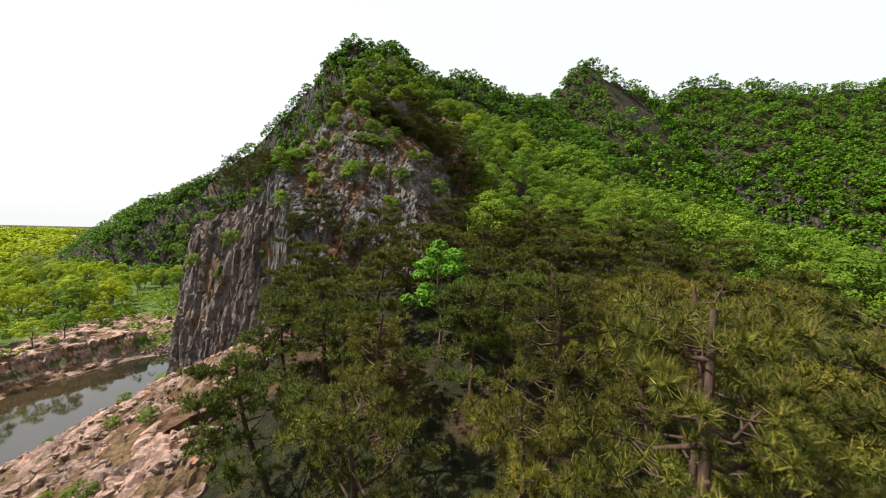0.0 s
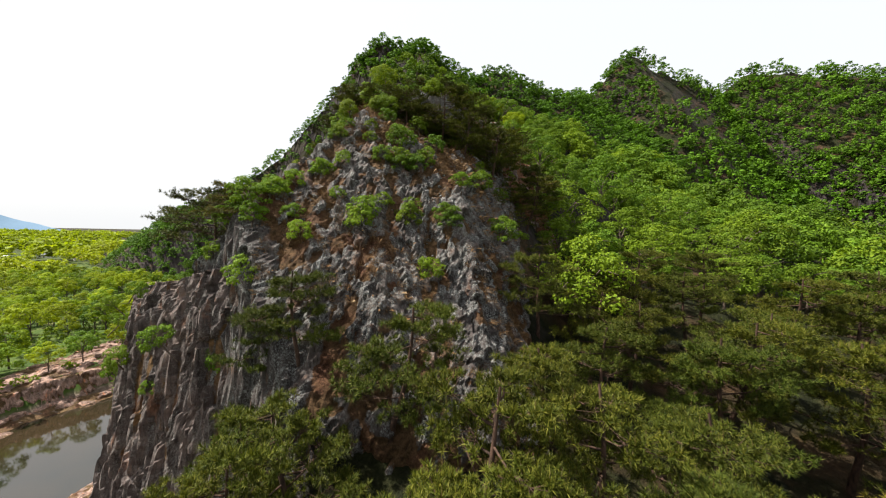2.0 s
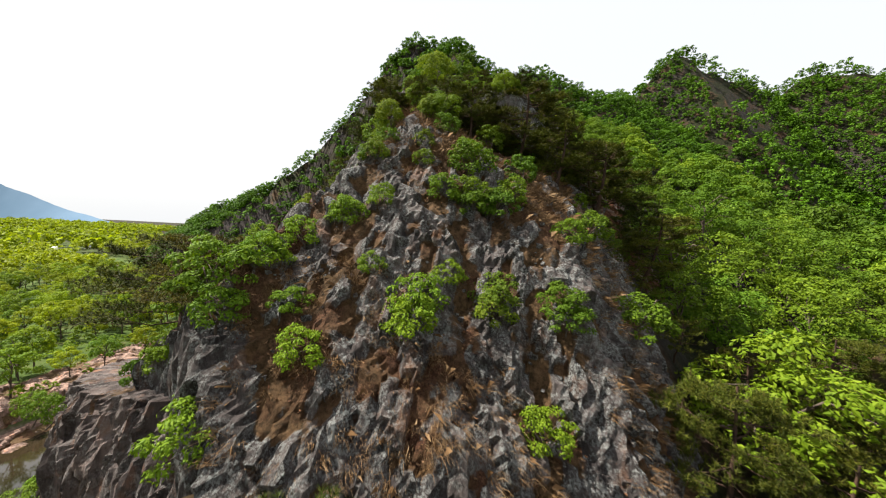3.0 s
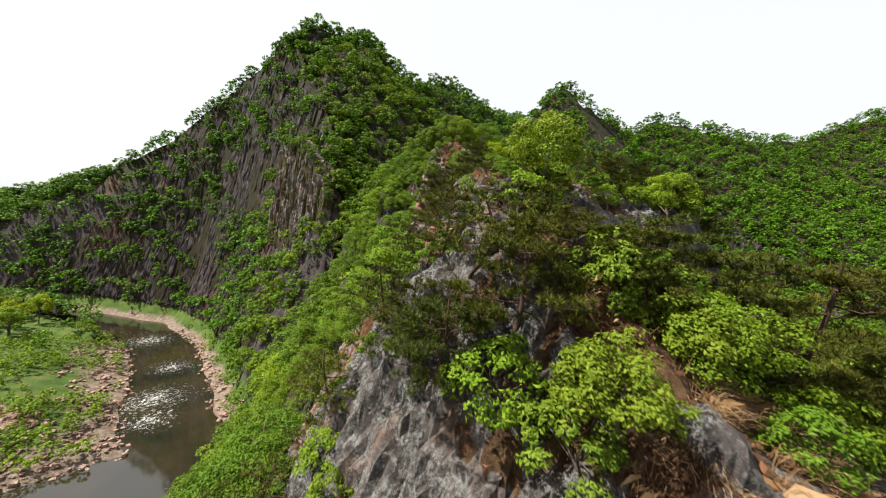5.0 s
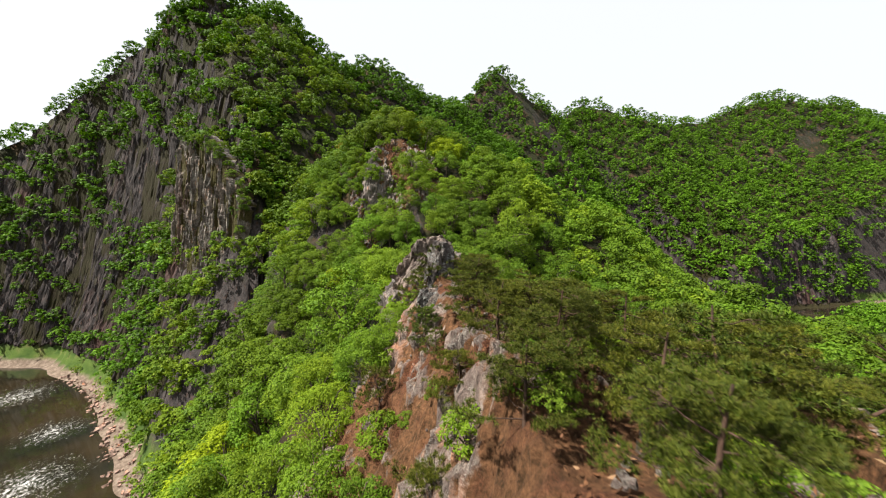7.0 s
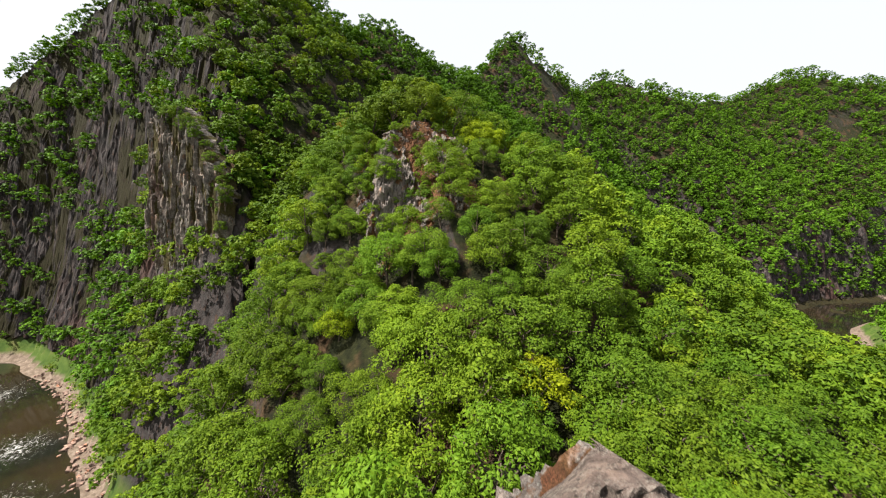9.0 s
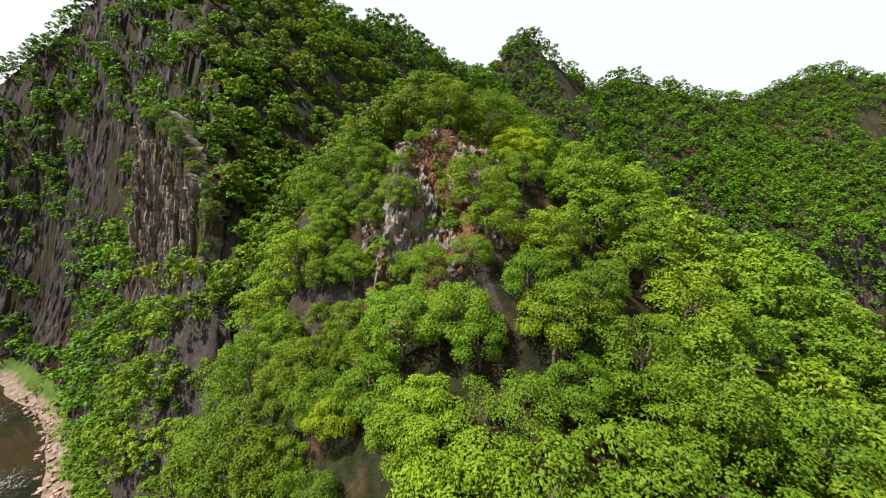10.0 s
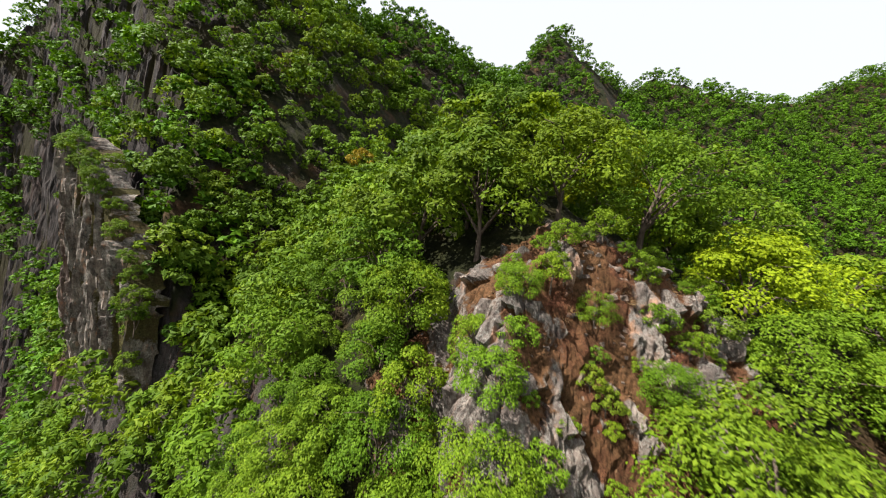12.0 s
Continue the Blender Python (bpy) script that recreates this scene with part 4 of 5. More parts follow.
for i, (x, y, h) in enumerate(((-1.2, 32.0, 4.4), (0.8, 34.5, 4.2), (2.6, 31.5, 4.8), (-2.8, 34.2, 3.2), (3.8, 35.5, 4.6), (1.5, 38.5, 3.6), (5.5, 33, 4.6), (7, 38, 4.6), (0.6, 30.6, 3.8), (3.6, 33.4, 4.4))):
    pine(PINE[i % 3], x, y, h, 6.0, 63 * i, 6, "dark wind-bent pine on the knoll's top", 1.15)
for x, y, h, turn in ((-11.7, 23.1, 3.4, 80), (-13.2, 23.6, 4.8, 210), (-10.9, 22.2, 2.7, 150)):
    pine(PINE_EDGE, x, y, h, 4.4, turn, 3, "dark spreading pine at the edge of the cliff", 1.15)
for i, (x, y, h) in enumerate(((-11.5, 31.0, 2.0), (-12.4, 32.6, 2.2), (-11.0, 33.2, 1.8), (-12.9, 30.4, 2.0), (-10.6, 30.4, 1.6), (-12.0, 34.4, 2.0), (-13.4, 33.6, 2.4), (-10.8, 28.8, 1.5))):
    pine(PINE_SMALL[i % 3], x, y, h, 3.0, 67 * i, 8, "small twisted pine on the knoll's west side", 1.15)
for i, (x, y, h) in enumerate(((13, 22, 6.5), (17, 20.5, 7), (22, 22, 7), (26, 20, 7), (11, 27, 6), (15, 28, 6), (20, 28, 6.5), (30, 18, 7.5), (9.5, 23.6, 5.5), (8.6, 28, 5), (24, 27, 6.5), (31, 26, 7), (13, 32, 5.5), (18, 32, 6), (28, 31, 6.5))):
    pine(PINE[i % 3], x, y, h, 6.0, 59 * i, 4, "dark olive pine in the wooded hollow")
for i, (x, y, h) in enumerate(((-9.3, 31.5, 2.4), (-8.0, 31.0, 2.9), (-6.8, 31.4, 2.6), (-5.6, 30.8, 3.0), (-4.4, 31.6, 3.2), (-8.8, 33.7, 2.2), (-6.0, 34.0, 1.9), (-3.6, 30.6, 3.4), (-2.4, 32.4, 3.2), (-9.9, 32.8, 1.9), (-3.4, 35.6, 2.0), (-2.2, 35.6, 2.2), (-1.0, 34.0, 2.6), (-4.9, 32.7, 1.7), (-3.6, 33.5, 2.0), (-2.2, 33.7, 2.2), (0.4, 35.3, 2.6), (-0.2, 33.0, 2.4), (-1.4, 35.0, 2.0), (0.0, 36.6, 2.4), (-5.6, 33.2, 1.5), (-3.2, 40.2, 2.2), (-1.6, 41.6, 2.4), (1.0, 42.6, 2.8), (-0.6, 36.4, 2.4), (2.6, 40.0, 3.0), (-6.2, 44.6, 2.2), (-4.2, 46.4, 2.6), (-2.0, 48.0, 2.8), (0.6, 48.6, 3.0), (3.6, 48.4, 3.2), (-3.6, 52.0, 2.6), (5.0, 43.4, 3.2), (-8.2, 37.4, 2.0), (-7.0, 38.6, 2.2), (-8.6, 39.4, 1.8), (-5.9, 40.2, 2.4), (-7.6, 41.2, 2.0), (-8.4, 43.2, 1.6), (-6.4, 42.6, 2.2), (-5.2, 43.6, 2.4), (-7.2, 45.4, 2.0), (-5.4, 47.8, 2.4), (-6.8, 49.4, 2.0), (-4.6, 50.0, 2.4), (-3.0, 43.4, 2.4), (-4.4, 39.8, 2.2))):
    pine(PINE[i % 3], x, y, h, 6.0, 83 * i, 6, "dark olive pine with flat tiers on the crest", 1.1)
for i, (x, y, h) in enumerate(((-8.6, 32.6, 3.0), (-6.6, 32.6, 3.2), (-3.6, 40.2, 3.0), (-2.0, 37.0, 2.2), (2.8, 45.0, 3.4), (6.5, 46, 3.6), (-9.6, 39.6, 2.0), (8, 52, 4), (1.8, 53, 3.2), (4.6, 54, 3.4), (-8.6, 50, 2.4), (-10.0, 34.4, 2.2), (-8.9, 35.0, 1.8), (-5.2, 31.6, 2.6), (-4.0, 33.0, 2.8))):
    pine(PINE_SMALL[i % 3], x, y, h, 3.0, 51 * i, 8, "small twisted pine rooted in the rocky crest")

px, py = scatter(np.random.default_rng(12), -8.6, 8, 30.5, 56, 1.75)
for i, (x, y) in enumerate(zip(px, py)):
    if rng.random() < (0.42 if x > -4.5 or y < 34 or y > 38 else 0.25) and along(np.array([x]), np.array([y]), CLEFT)[0][0] > 1.2:
        pine(PINE_SMALL[i % 3], x, y, rng.uniform(1.2, 2.6), 3.0, 77 * i, 8, "small twisted pine rooted in the rocky crest")


# ---- saplings and bushes ----
BUSH = [broadleaf_meshes("bush", 70 + i, 1900, 0.040, 0.75, 1.25, m, 24, 0.1) for i, m in enumerate((LEAF_FRESH, LEAF_OAK, LEAF_FRESH, LEAF_YOUNG))]


def bush(x, y, size, kind, label="bright green leafy bush rooted in the rock", lift=-0.02):
    if float(along(np.array([x]), np.array([y]), CLEFT)[0][0]) < 0.5:
        return None
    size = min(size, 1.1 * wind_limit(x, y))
    m = pose(x, y, at_land(x, y) + lift, 0, 0, 61 * x + 37 * y) @ Matrix.Scale(size / 1.5, 4)
    return tree_thing("bush", BUSH[kind], m, label, "bush", "bushes on the rocks")


for x, y, w, k in ((-7.0, 24.2, 1.5, 0), (-3.2, 27.0, 2.2, 0), (-2.8, 25.7, 1.8, 1), (-7.3, 26.6, 1.2, 0), (-9.0, 25.2, 1.2, 3), (-8.6, 22.3, 1.5, 0), (-4.2, 22.0, 1.8, 0), (-2.0, 23.2, 1.6, 3), (0.2, 23.5, 1.5, 1),
                   (-11, 22.2, 1.9, 1), (-9.5, 21.4, 2.2, 1), (-8.6, 19.9, 2.2, 1), (-12.3, 21.6, 1.8, 0), (-5.6, 29.8, 1.6, 3), (-7.6, 29.4, 1.8, 3), (-8.3, 30.4, 1.9, 0), (-6.4, 30.6, 1.6, 3), (-9.6, 28.2, 1.3, 0), (-6.8, 27.6, 1.2, 0), (-5.2, 27.4, 1.1, 3), (-4.0, 25.6, 1.6, 0), (-6.0, 24.6, 1.3, 0), (-1.6, 26.6, 1.7, 0), (-5.6, 22.8, 1.0, 3), (-3.4, 23.6, 1.2, 0), (-10.6, 26.8, 1.1, 3), (-8.2, 27.8, 0.9, 0), (-0.6, 21.6, 1.6, 0), (-6.6, 20.8, 1.5, 0),
                   (-12, 26.5, 1.6, 0), (-13.5, 27.5, 1.8, 0), (-16.5, 27, 1.5, 0), (-2.6, 30, 1.8, 1), (-10.2, 24.1, 1.2, 3), (-18.5, 26.7, 1.3, 3), (-4.5, 28.8, 1.4, 0), (1.8, 28.5, 2.2, 1), (3.2, 26.5, 2.6, 1),
                   (-7.1, 33.0, 2.0, 0), (-5.5, 30.6, 1.9, 3), (-9.6, 40.6, 1.8, 0), (-7.8, 43.0, 1.4, 0), (-8.8, 48.5, 2.0, 0), (-8.0, 52, 1.8, 0), (-6.8, 56.4, 1.5, 0), (-4.8, 41.5, 1.2, 3), (-2.0, 40.6, 1.0, 3),
                   (-1.0, 45.6, 1.4, 0), (-1.2, 57.6, 2.0, 0), (0.4, 58.6, 1.8, 0), (-6.4, 60.6, 1.3, 0), (-2.6, 60.8, 1.6, 3), (0.0, 61.4, 2.0, 0), (2.4, 59.2, 2.2, 1), (5.0, 57, 2.4, 0),
                   (-1.5, 100.8, 1.7, 0), (-2.8, 99.4, 1.4, 0), (-3.4, 101.6, 1.2, 0), (1.0, 98.0, 1.3, 3), (2.2, 97.6, 1.8, 3), (3.4, 98.2, 1.6, 3), (4.6, 100.6, 1.7, 0), (6.0, 98.4, 2.0, 0), (4.9, 101.6, 1.3, 0), (-4.4, 97.0, 1.8, 1), (0.2, 96.4, 1.6, 0), (7.5, 100.5, 2.2, 3), (3.2, 99.8, 1.0, 0), (-0.6, 97.6, 1.3, 1), (-1.8, 97.6, 1.4, 0), (0.6, 102.6, 0.9, 0), (2.6, 102.9, 1.0, 0), (6.6, 102.6, 1.4, 0), (8.4, 102.0, 1.9, 0), (-4.2, 103.0, 1.4, 1), (5.4, 96.8, 1.8, 0), (7.6, 97.4, 2.2, 0), (-2.6, 103.6, 1.1, 0), (-0.6, 103.8, 1.0, 3), (9.4, 99.6, 2.4, 0), (8.6, 97.0, 2.4, 1), (-5.2, 99.0, 2.2, 0), (-4.6, 101.4, 2.0, 0), (-3.0, 96.4, 2.2, 1), (9.8, 103.0, 2.2, 0), (1.6, 100.4, 1.0, 3), (-0.2, 99.4, 1.1, 0), (6.4, 100.2, 1.5, 0), (2.0, 95.8, 2.0, 1)):
    bush(x, y, w, k)

brng = np.random.default_rng(44)
bx, by = scatter(brng, -10.5, 6, 31, 57, 1.5)
for x, y in zip(bx, by):
    if brng.random() < 0.36 and along(np.array([x]), np.array([y]), CLEFT)[0][0] > 1.1:
        bush(x, y, brng.uniform(0.5, 1.3), int(brng.choice(4)), "small leafy bush on the red soil of the crest")
cx, cy = scatter(brng, -4, 9, 95.5, 103.4, 1.5)
for x, y in zip(cx, cy):
    if brng.random() < 0.6:
        bush(x, y, brng.uniform(0.8, 1.9), int(brng.choice(4, p=(0.45, 0.25, 0.15, 0.15))), "leafy bush on a ledge of the rock face", 0.3)
for x, y in ((-13.9, 10.9), (-17, 15), (-12, 6), (-9.6, 5.0), (-21, 14), (-15.5, 18), (-10.6, 9.4), (-8.4, 11.6), (-18.5, 9.0), (-9.0, 14.4)):
    bush(x, y, 0.9 + 0.3 * math.sin(x * 7), 0 if x < -12 else 3, "small green bush on the broken rock slope")
for x, y, w, k in ((-3.2, 36.6, 1.0, 0), (-5.9, 36.2, 0.9, 0), (-2.0, 36.0, 1.1, 1), (-2.6, 39.0, 1.0, 0), (-5.8, 38.2, 1.1, 3), (-5.2, 39.4, 0.9, 0), (-1.4, 38.0, 1.3, 0), (-1.6, 34.8, 1.2, 3), (-6.6, 36.8, 0.8, 1), (-4.4, 40.2, 0.9, 3), (-0.6, 39.4, 1.2, 1), (-7.8, 36.2, 0.9, 3), (-6.9, 33.8, 0.7, 1), (-3.2, 34.0, 1.6, 1), (-2.3, 33.9, 1.7, 0), (-1.4, 33.9, 1.8, 1), (-0.6, 34.1, 1.8, 1), (0.2, 34.3, 1.8, 0), (1.0, 34.6, 1.8, 1), (-6.9, 35.2, 0.8, 1), (-6.2, 35.6, 0.7, 0), (-5.2, 35.6, 0.8, 3), (-4.6, 36.4, 0.8, 1), (-5.0, 37.6, 0.7, 0), (-7.2, 35.8, 0.6, 3), (-3.9, 35.2, 0.9, 1), (-6.0, 34.6, 0.8, 3), (-5.2, 33.6, 0.9, 3), (-4.3, 34.2, 1.0, 0), (-3.7, 33.8, 1.2, 1), (-1.7, 33.8, 1.2, 0), (-2.6, 35.2, 0.9, 3), (-0.8, 35.2, 1.1, 1)):
    bush(x, y, w, k, "small bush beside the dark cleft in the crest", 0.15)
for x, y, w, k in ((-11.9, 31.8, 1.4, 1), (-11.2, 32.2, 1.2, 0), (-12.6, 31.2, 1.4, 1), (-10.9, 31.4, 1.1, 3), (-12.2, 33.4, 1.5, 1), (-11.4, 30.0, 1.1, 0), (-13.2, 32.2, 1.5, 0), (-10.4, 33.8, 1.0, 1)):
    bush(x, y, w, k, "leafy bush on the knoll's west side", 0.1)
for x, y, w, k in ((-4.8, 56.4, 0.9, 3), (-2.5, 56.6, 1.2, 0), (-2.5, 55.7, 1.4, 0), (-5.6, 56.9, 1.2, 1), (-5.5, 59.7, 1.0, 0), (-4.6, 55.6, 0.8, 3), (-3.5, 55.0, 1.0, 0), (-1.4, 55.2, 1.5, 1), (-6.4, 58.4, 1.2, 0), (-1.2, 57.0, 1.6, 0), (-0.2, 56.0, 1.6, 1),
                   (-3.4, 27.5, 1.6, 0), (-3.0, 26.1, 1.7, 0), (-2.1, 25.9, 1.8, 1), (-4.1, 22.4, 1.9, 0), (-1.9, 23.5, 1.7, 3), (0.0, 23.8, 1.6, 1), (-11.5, 29.8, 1.2, 3), (-12.6, 29.4, 1.3, 0), (-10.2, 30.4, 1.2, 3), (-7.2, 24.5, 1.2, 0), (-6.9, 26.4, 1.4, 3), (-5.0, 26.6, 1.1, 0), (-8.8, 22.4, 1.3, 0), (-1.2, 28.0, 1.8, 1), (0.6, 26.4, 1.6, 0)):
    bush(x, y, w, k, "leafy bush rooted in a rock ledge")
for x, y, w, k in ((-10.5, 22.0, 1.6, 1), (-9.0, 21.0, 1.7, 1), (-13.3, 23.0, 1.8, 1), (-11.8, 22.2, 1.7, 1), (-10.4, 20.6, 1.9, 1), (-12.6, 20.8, 2.2, 0), (-14.6, 22.2, 2.0, 1), (-8.2, 23.4, 1.5, 0), (-9.6, 23.4, 1.4, 3), (-7.4, 21.6, 1.2, 1)):
    bush(x, y, w, k, "leafy green bush at the edge of the cliff")

for x, y, z, w in ((-17.6, 22.4, 34.5, 1.5), (-20.6, 24.6, 32.5, 1.6), (-14.4, 20.6, 33.5, 1.3), (-23.0, 27.2, 30, 2.4), (-16.3, 21.9, 38.4, 1.1), (-12.2, 19.6, 36.5, 1.6), (-19.2, 23.8, 37.2, 1.2), (-22.5, 26.4, 35.2, 1.4)):
    tree_thing("bush", BUSH[0], pose(x, y, z, -35, 0, 50 * x) @ Matrix.Scale(w / 1.5, 4), "bright green bush growing out of the cliff", "bush", "bushes on the rocks")

LEAF_SAPLING = leaf_material("sapling_leaves", (0.059, 0.168, 0.010), (0.088, 0.227, 0.017), (0.126, 0.286, 0.029), 0.3)
SAPLING = broadleaf_meshes("sapling", 81, 3600, 0.075, 1.3, 4.2, LEAF_SAPLING, 26, 0.5)
tree_thing("sapling", SAPLING, pose(3.8, 8.8, at_land(3.8, 8.8), 0, 0, 20) @ Matrix.Diagonal((1.35, 1.35, 1.2, 1)), "bright fresh-green broadleaved sapling among dark pines", "tree", "")

YOUNG = broadleaf_meshes("young_oak", 83, 4200, 0.050, 1.2, 1.7, LEAF_YOUNG, 44, 1.9)
tree_thing("young_oak", YOUNG, pose(-6.2, 34.1, at_land(-6.2, 34.1) - 1.1, 0, 0, 140), "bright yellow-green young tree on the crest", "tree", "")
tree_thing("young_oak", BROAD[2], pose(-9.6, 36.8, at_land(-9.6, 36.8) - 0.1, 0, 0, 70) @ Matrix.Scale(0.42, 4), "fresh green young oak on the crest's west edge", "tree", "")
tree_thing("young_oak", YOUNG, pose(-7.3, 29.1, at_land(-7.3, 29.1) - 0.3, 0, 0, 20) @ Matrix.Scale(0.72, 4), "bright young tree with drooping long leaves", "tree", "")
for x, y, k, kind in ((-10.0, 36.3, 0.45, 3), (-3.2, 33.4, 0.3, 3), (-2.0, 34.6, 0.3, 2), (-5.0, 29.9, 0.3, 3), (-9.4, 43.4, 0.4, 2), (-9.8, 46.4, 0.45, 0), (-8.4, 52.6, 0.5, 2), (-11.0, 50.0, 0.6, 0), (-10.6, 54.0, 0.6, 3), (-8.6, 57.0, 0.6, 0), (-10.8, 58.6, 0.7, 2), (-12.6, 56.0, 0.7, 0), (-11.6, 46.8, 0.55, 0), (0.5, 57.4, 0.35, 3), (1.6, 56.0, 0.4, 0), (2.6, 58.0, 0.45, 2), (-0.8, 56.2, 0.3, 3), (4.0, 56.6, 0.5, 0), (-6.8, 57.0, 0.4, 2), (-6.2, 55.4, 0.3, 0), (1.4, 59.6, 0.45, 3), (3.4, 60.4, 0.55, 0), (5.6, 58.8, 0.55, 2), (-1.0, 61.4, 0.4, 2), (-7.8, 60.2, 0.45, 0), (6.8, 55.4, 0.5, 3), (-2.2, 55.0, 0.28, 3)):
    tree_thing("young_oak", BROAD[kind], pose(x, y, at_land(x, y) - 0.2, 0, 0, 50 * x) @ Matrix.Scale(k, 4), "fresh green young oak on the rocky crest", "tree", "young oaks on the crest")

YELLOW_OAK = broadleaf_meshes("yellow_oak", 85, 4200, 0.17, 4.4, 8.4, LEAF_YELLOW, 30, 0.9)
tree_thing("yellow_oak", YELLOW_OAK, pose(-20.4, 76.8, at_land(-20.4, 76.8) - 0.3, 0, 0, 30), "bright yellow-green tree on the slope above the river", "tree", "")
LEAF_AMBER = leaf_material("amber_leaves", (0.161, 0.118, 0.005), (0.215, 0.161, 0.008), (0.269, 0.215, 0.016), 0.25)
AMBER = broadleaf_meshes("amber_oak", 86, 1100, 0.22, 2.6, 4.2, LEAF_AMBER, 18, 0.9)
tree_thing("amber_oak", AMBER, pose(-4.7, 150.5, at_land(-4.7, 150.5) + 3.0, 0, 0, 30), "amber-yellow tree among green oaks", "tree", "")

wx2, wy2 = scatter(brng, -15, -3.2, 91, 114, 2.4)
for x, y in zip(wx2, wy2):
    tree_thing("young_oak", BROAD_MID[int(brng.choice(4))], pose(x, y, at_land(x, y) - 0.3, 0, 0, 77 * x) @ Matrix.Scale(brng.uniform(0.4, 0.62), 4), "small green oak beside the rock face", "tree", "young oaks beside the rock face")


def boulder(x, y, low, w, d, h, turn, seed, material, label):
    """A standing block of broken rock, from low upwards."""
    rows, cols = 26, 34
    v, u = np.meshgrid(np.linspace(-1.5, 1.57, rows), np.linspace(0, 2 * math.pi, cols, endpoint=False), indexing="ij")
    q = np.stack([np.cos(v) * np.cos(u), np.cos(v) * np.sin(u), np.sin(v)], -1).reshape(-1, 3)
    q = np.sign(q) * np.abs(q) ** 0.7
    p = q * np.array([w / 2, d / 2, h / 2])
    stand, _ = broken(p + seed, q, (0.34 * w, 0.34 * d, 0.26 * h), 0.3 * min(w, d), seed)
    p = p + unit(q) * stand[:, None] + np.array([0, 0, h / 2])
    i = np.arange(rows * cols).reshape(rows, cols)
    j = np.roll(i, -1, 1)
    f = np.stack([i[:-1], j[:-1], j[1:], i[1:]], -1).reshape(-1, 4)
    me = mesh_from("boulder", p, f, material)
    me.attributes.new("bare", "FLOAT", "POINT").data.foreach_set("value", np.ones(len(p), np.float32))
    ob = new("boulder", me)
    ob.matrix_world = pose(x, y, low, 0, 0, turn)
    return tagged(ob, label, "rock", "blocks of rock on the crest")


boulder(-5.4, 52.3, 53.2, 1.0, 0.9, 3.3, 20, 3, OUTCROP, "dark grey rock pinnacle on the crest")
boulder(-5.9, 51.6, 52.4, 1.2, 1.1, 2.2, 70, 4, OUTCROP, "grey block leaning on the rock pinnacle")
boulder(-8.8, 33.9, at_land(-8.8, 33.9) - 0.6, 0.9, 0.8, 1.5, 40, 5, PALE_ROCK, "pinkish grey block standing in red soil")
boulder(-7.2, 33.4, at_land(-7.2, 33.4) - 0.5, 1.1, 0.9, 1.1, 10, 6, OUTCROP, "grey cracked block below a young tree")
boulder(-6.3, 33.0, at_land(-6.3, 33.0) - 0.5, 1.3, 0.9, 1.0, 80, 7, OUTCROP, "dark grey block in red soil")
boulder(-8.4, 40.0, at_land(-8.4, 40.0) - 0.7, 1.3, 1.0, 1.7, 25, 8, PALE_ROCK, "pale ochre block on the crest's edge")
boulder(-8.9, 38.6, at_land(-8.9, 38.6) - 0.7, 1.2, 1.0, 1.6, 60, 9, PALE_ROCK, "pale ochre block on the crest's edge")
boulder(-7.6, 37.0, at_land(-7.6, 37.0) - 0.7, 0.8, 0.7, 1.1, 15, 10, PALE_ROCK, "pale grey block at the head of the cleft")

for x, y, k in ((-2.8, 98.0, 0.5), (-2.6, 100.2, 0.46), (-2.4, 102.2, 0.42), (-3.4, 99.2, 0.55), (-1.9, 96.4, 0.48), (0.4, 97.4, 0.34), (3.6, 98.8, 0.34), (5.6, 97.2, 0.42), (1.9, 101.0, 0.26), (-1.2, 101.6, 0.28)):
    tree_thing("young_oak", BROAD[int(x) % 4], pose(x, y, at_land(x, y) - 0.1, 0, 0, 90 * x) @ Matrix.Scale(k, 4), "small oak rooted in the broken rock face", "tree", "young oaks beside the rock face")

for x, y, seed in ((-18.5, 31.8, 21), (-18.8, 29.6, 22), (-18.3, 27.4, 23)):
    boulder(x, y, 28.4, 3.0, 2.8, 6.8, 30 * seed, seed, OCHRE_CLIFF, "dark grey rock block behind the cliff's edge")

# bushes along the buttress's upper edge
erng = np.random.default_rng(52)
for i in range(34):
    u = (i + erng.random()) / 34
    x, y, top = (float(np.interp(u, (0, 0.35, 0.55, 0.8, 1), c)) for c in ((-46, -40, -36.5, -31, -28.2), (158, 150.5, 146.5, 139, 134.8), (81, 81, 77.5, 68, 60)))
    drop = erng.random() ** 2 * (9 if u > 0.5 else 4)
    tree_thing("bush", BUSH[(1, 1, 0, 2)[i % 4]], pose(x - 0.9 + erng.normal() * 0.5, y - 1.0 + erng.normal() * 0.5, top - 1.2 - drop, -12, 0, 77 * i) @ Matrix.Scale(erng.uniform(1.3, 2.6), 4), "leafy green bush hanging on the buttress's edge", "bush", "bushes on the buttress")

# stones and dead leaves
qrng = np.random.default_rng(31)


def strewn(many, x0, x1, y0, y1, seed):
    x, y = qrng.uniform(x0, x1, many), qrng.uniform(y0, y1, many)
    ok = fbm(x / 1.7, y / 1.7, seed, 3) > -0.05
    return x[ok], y[ok]


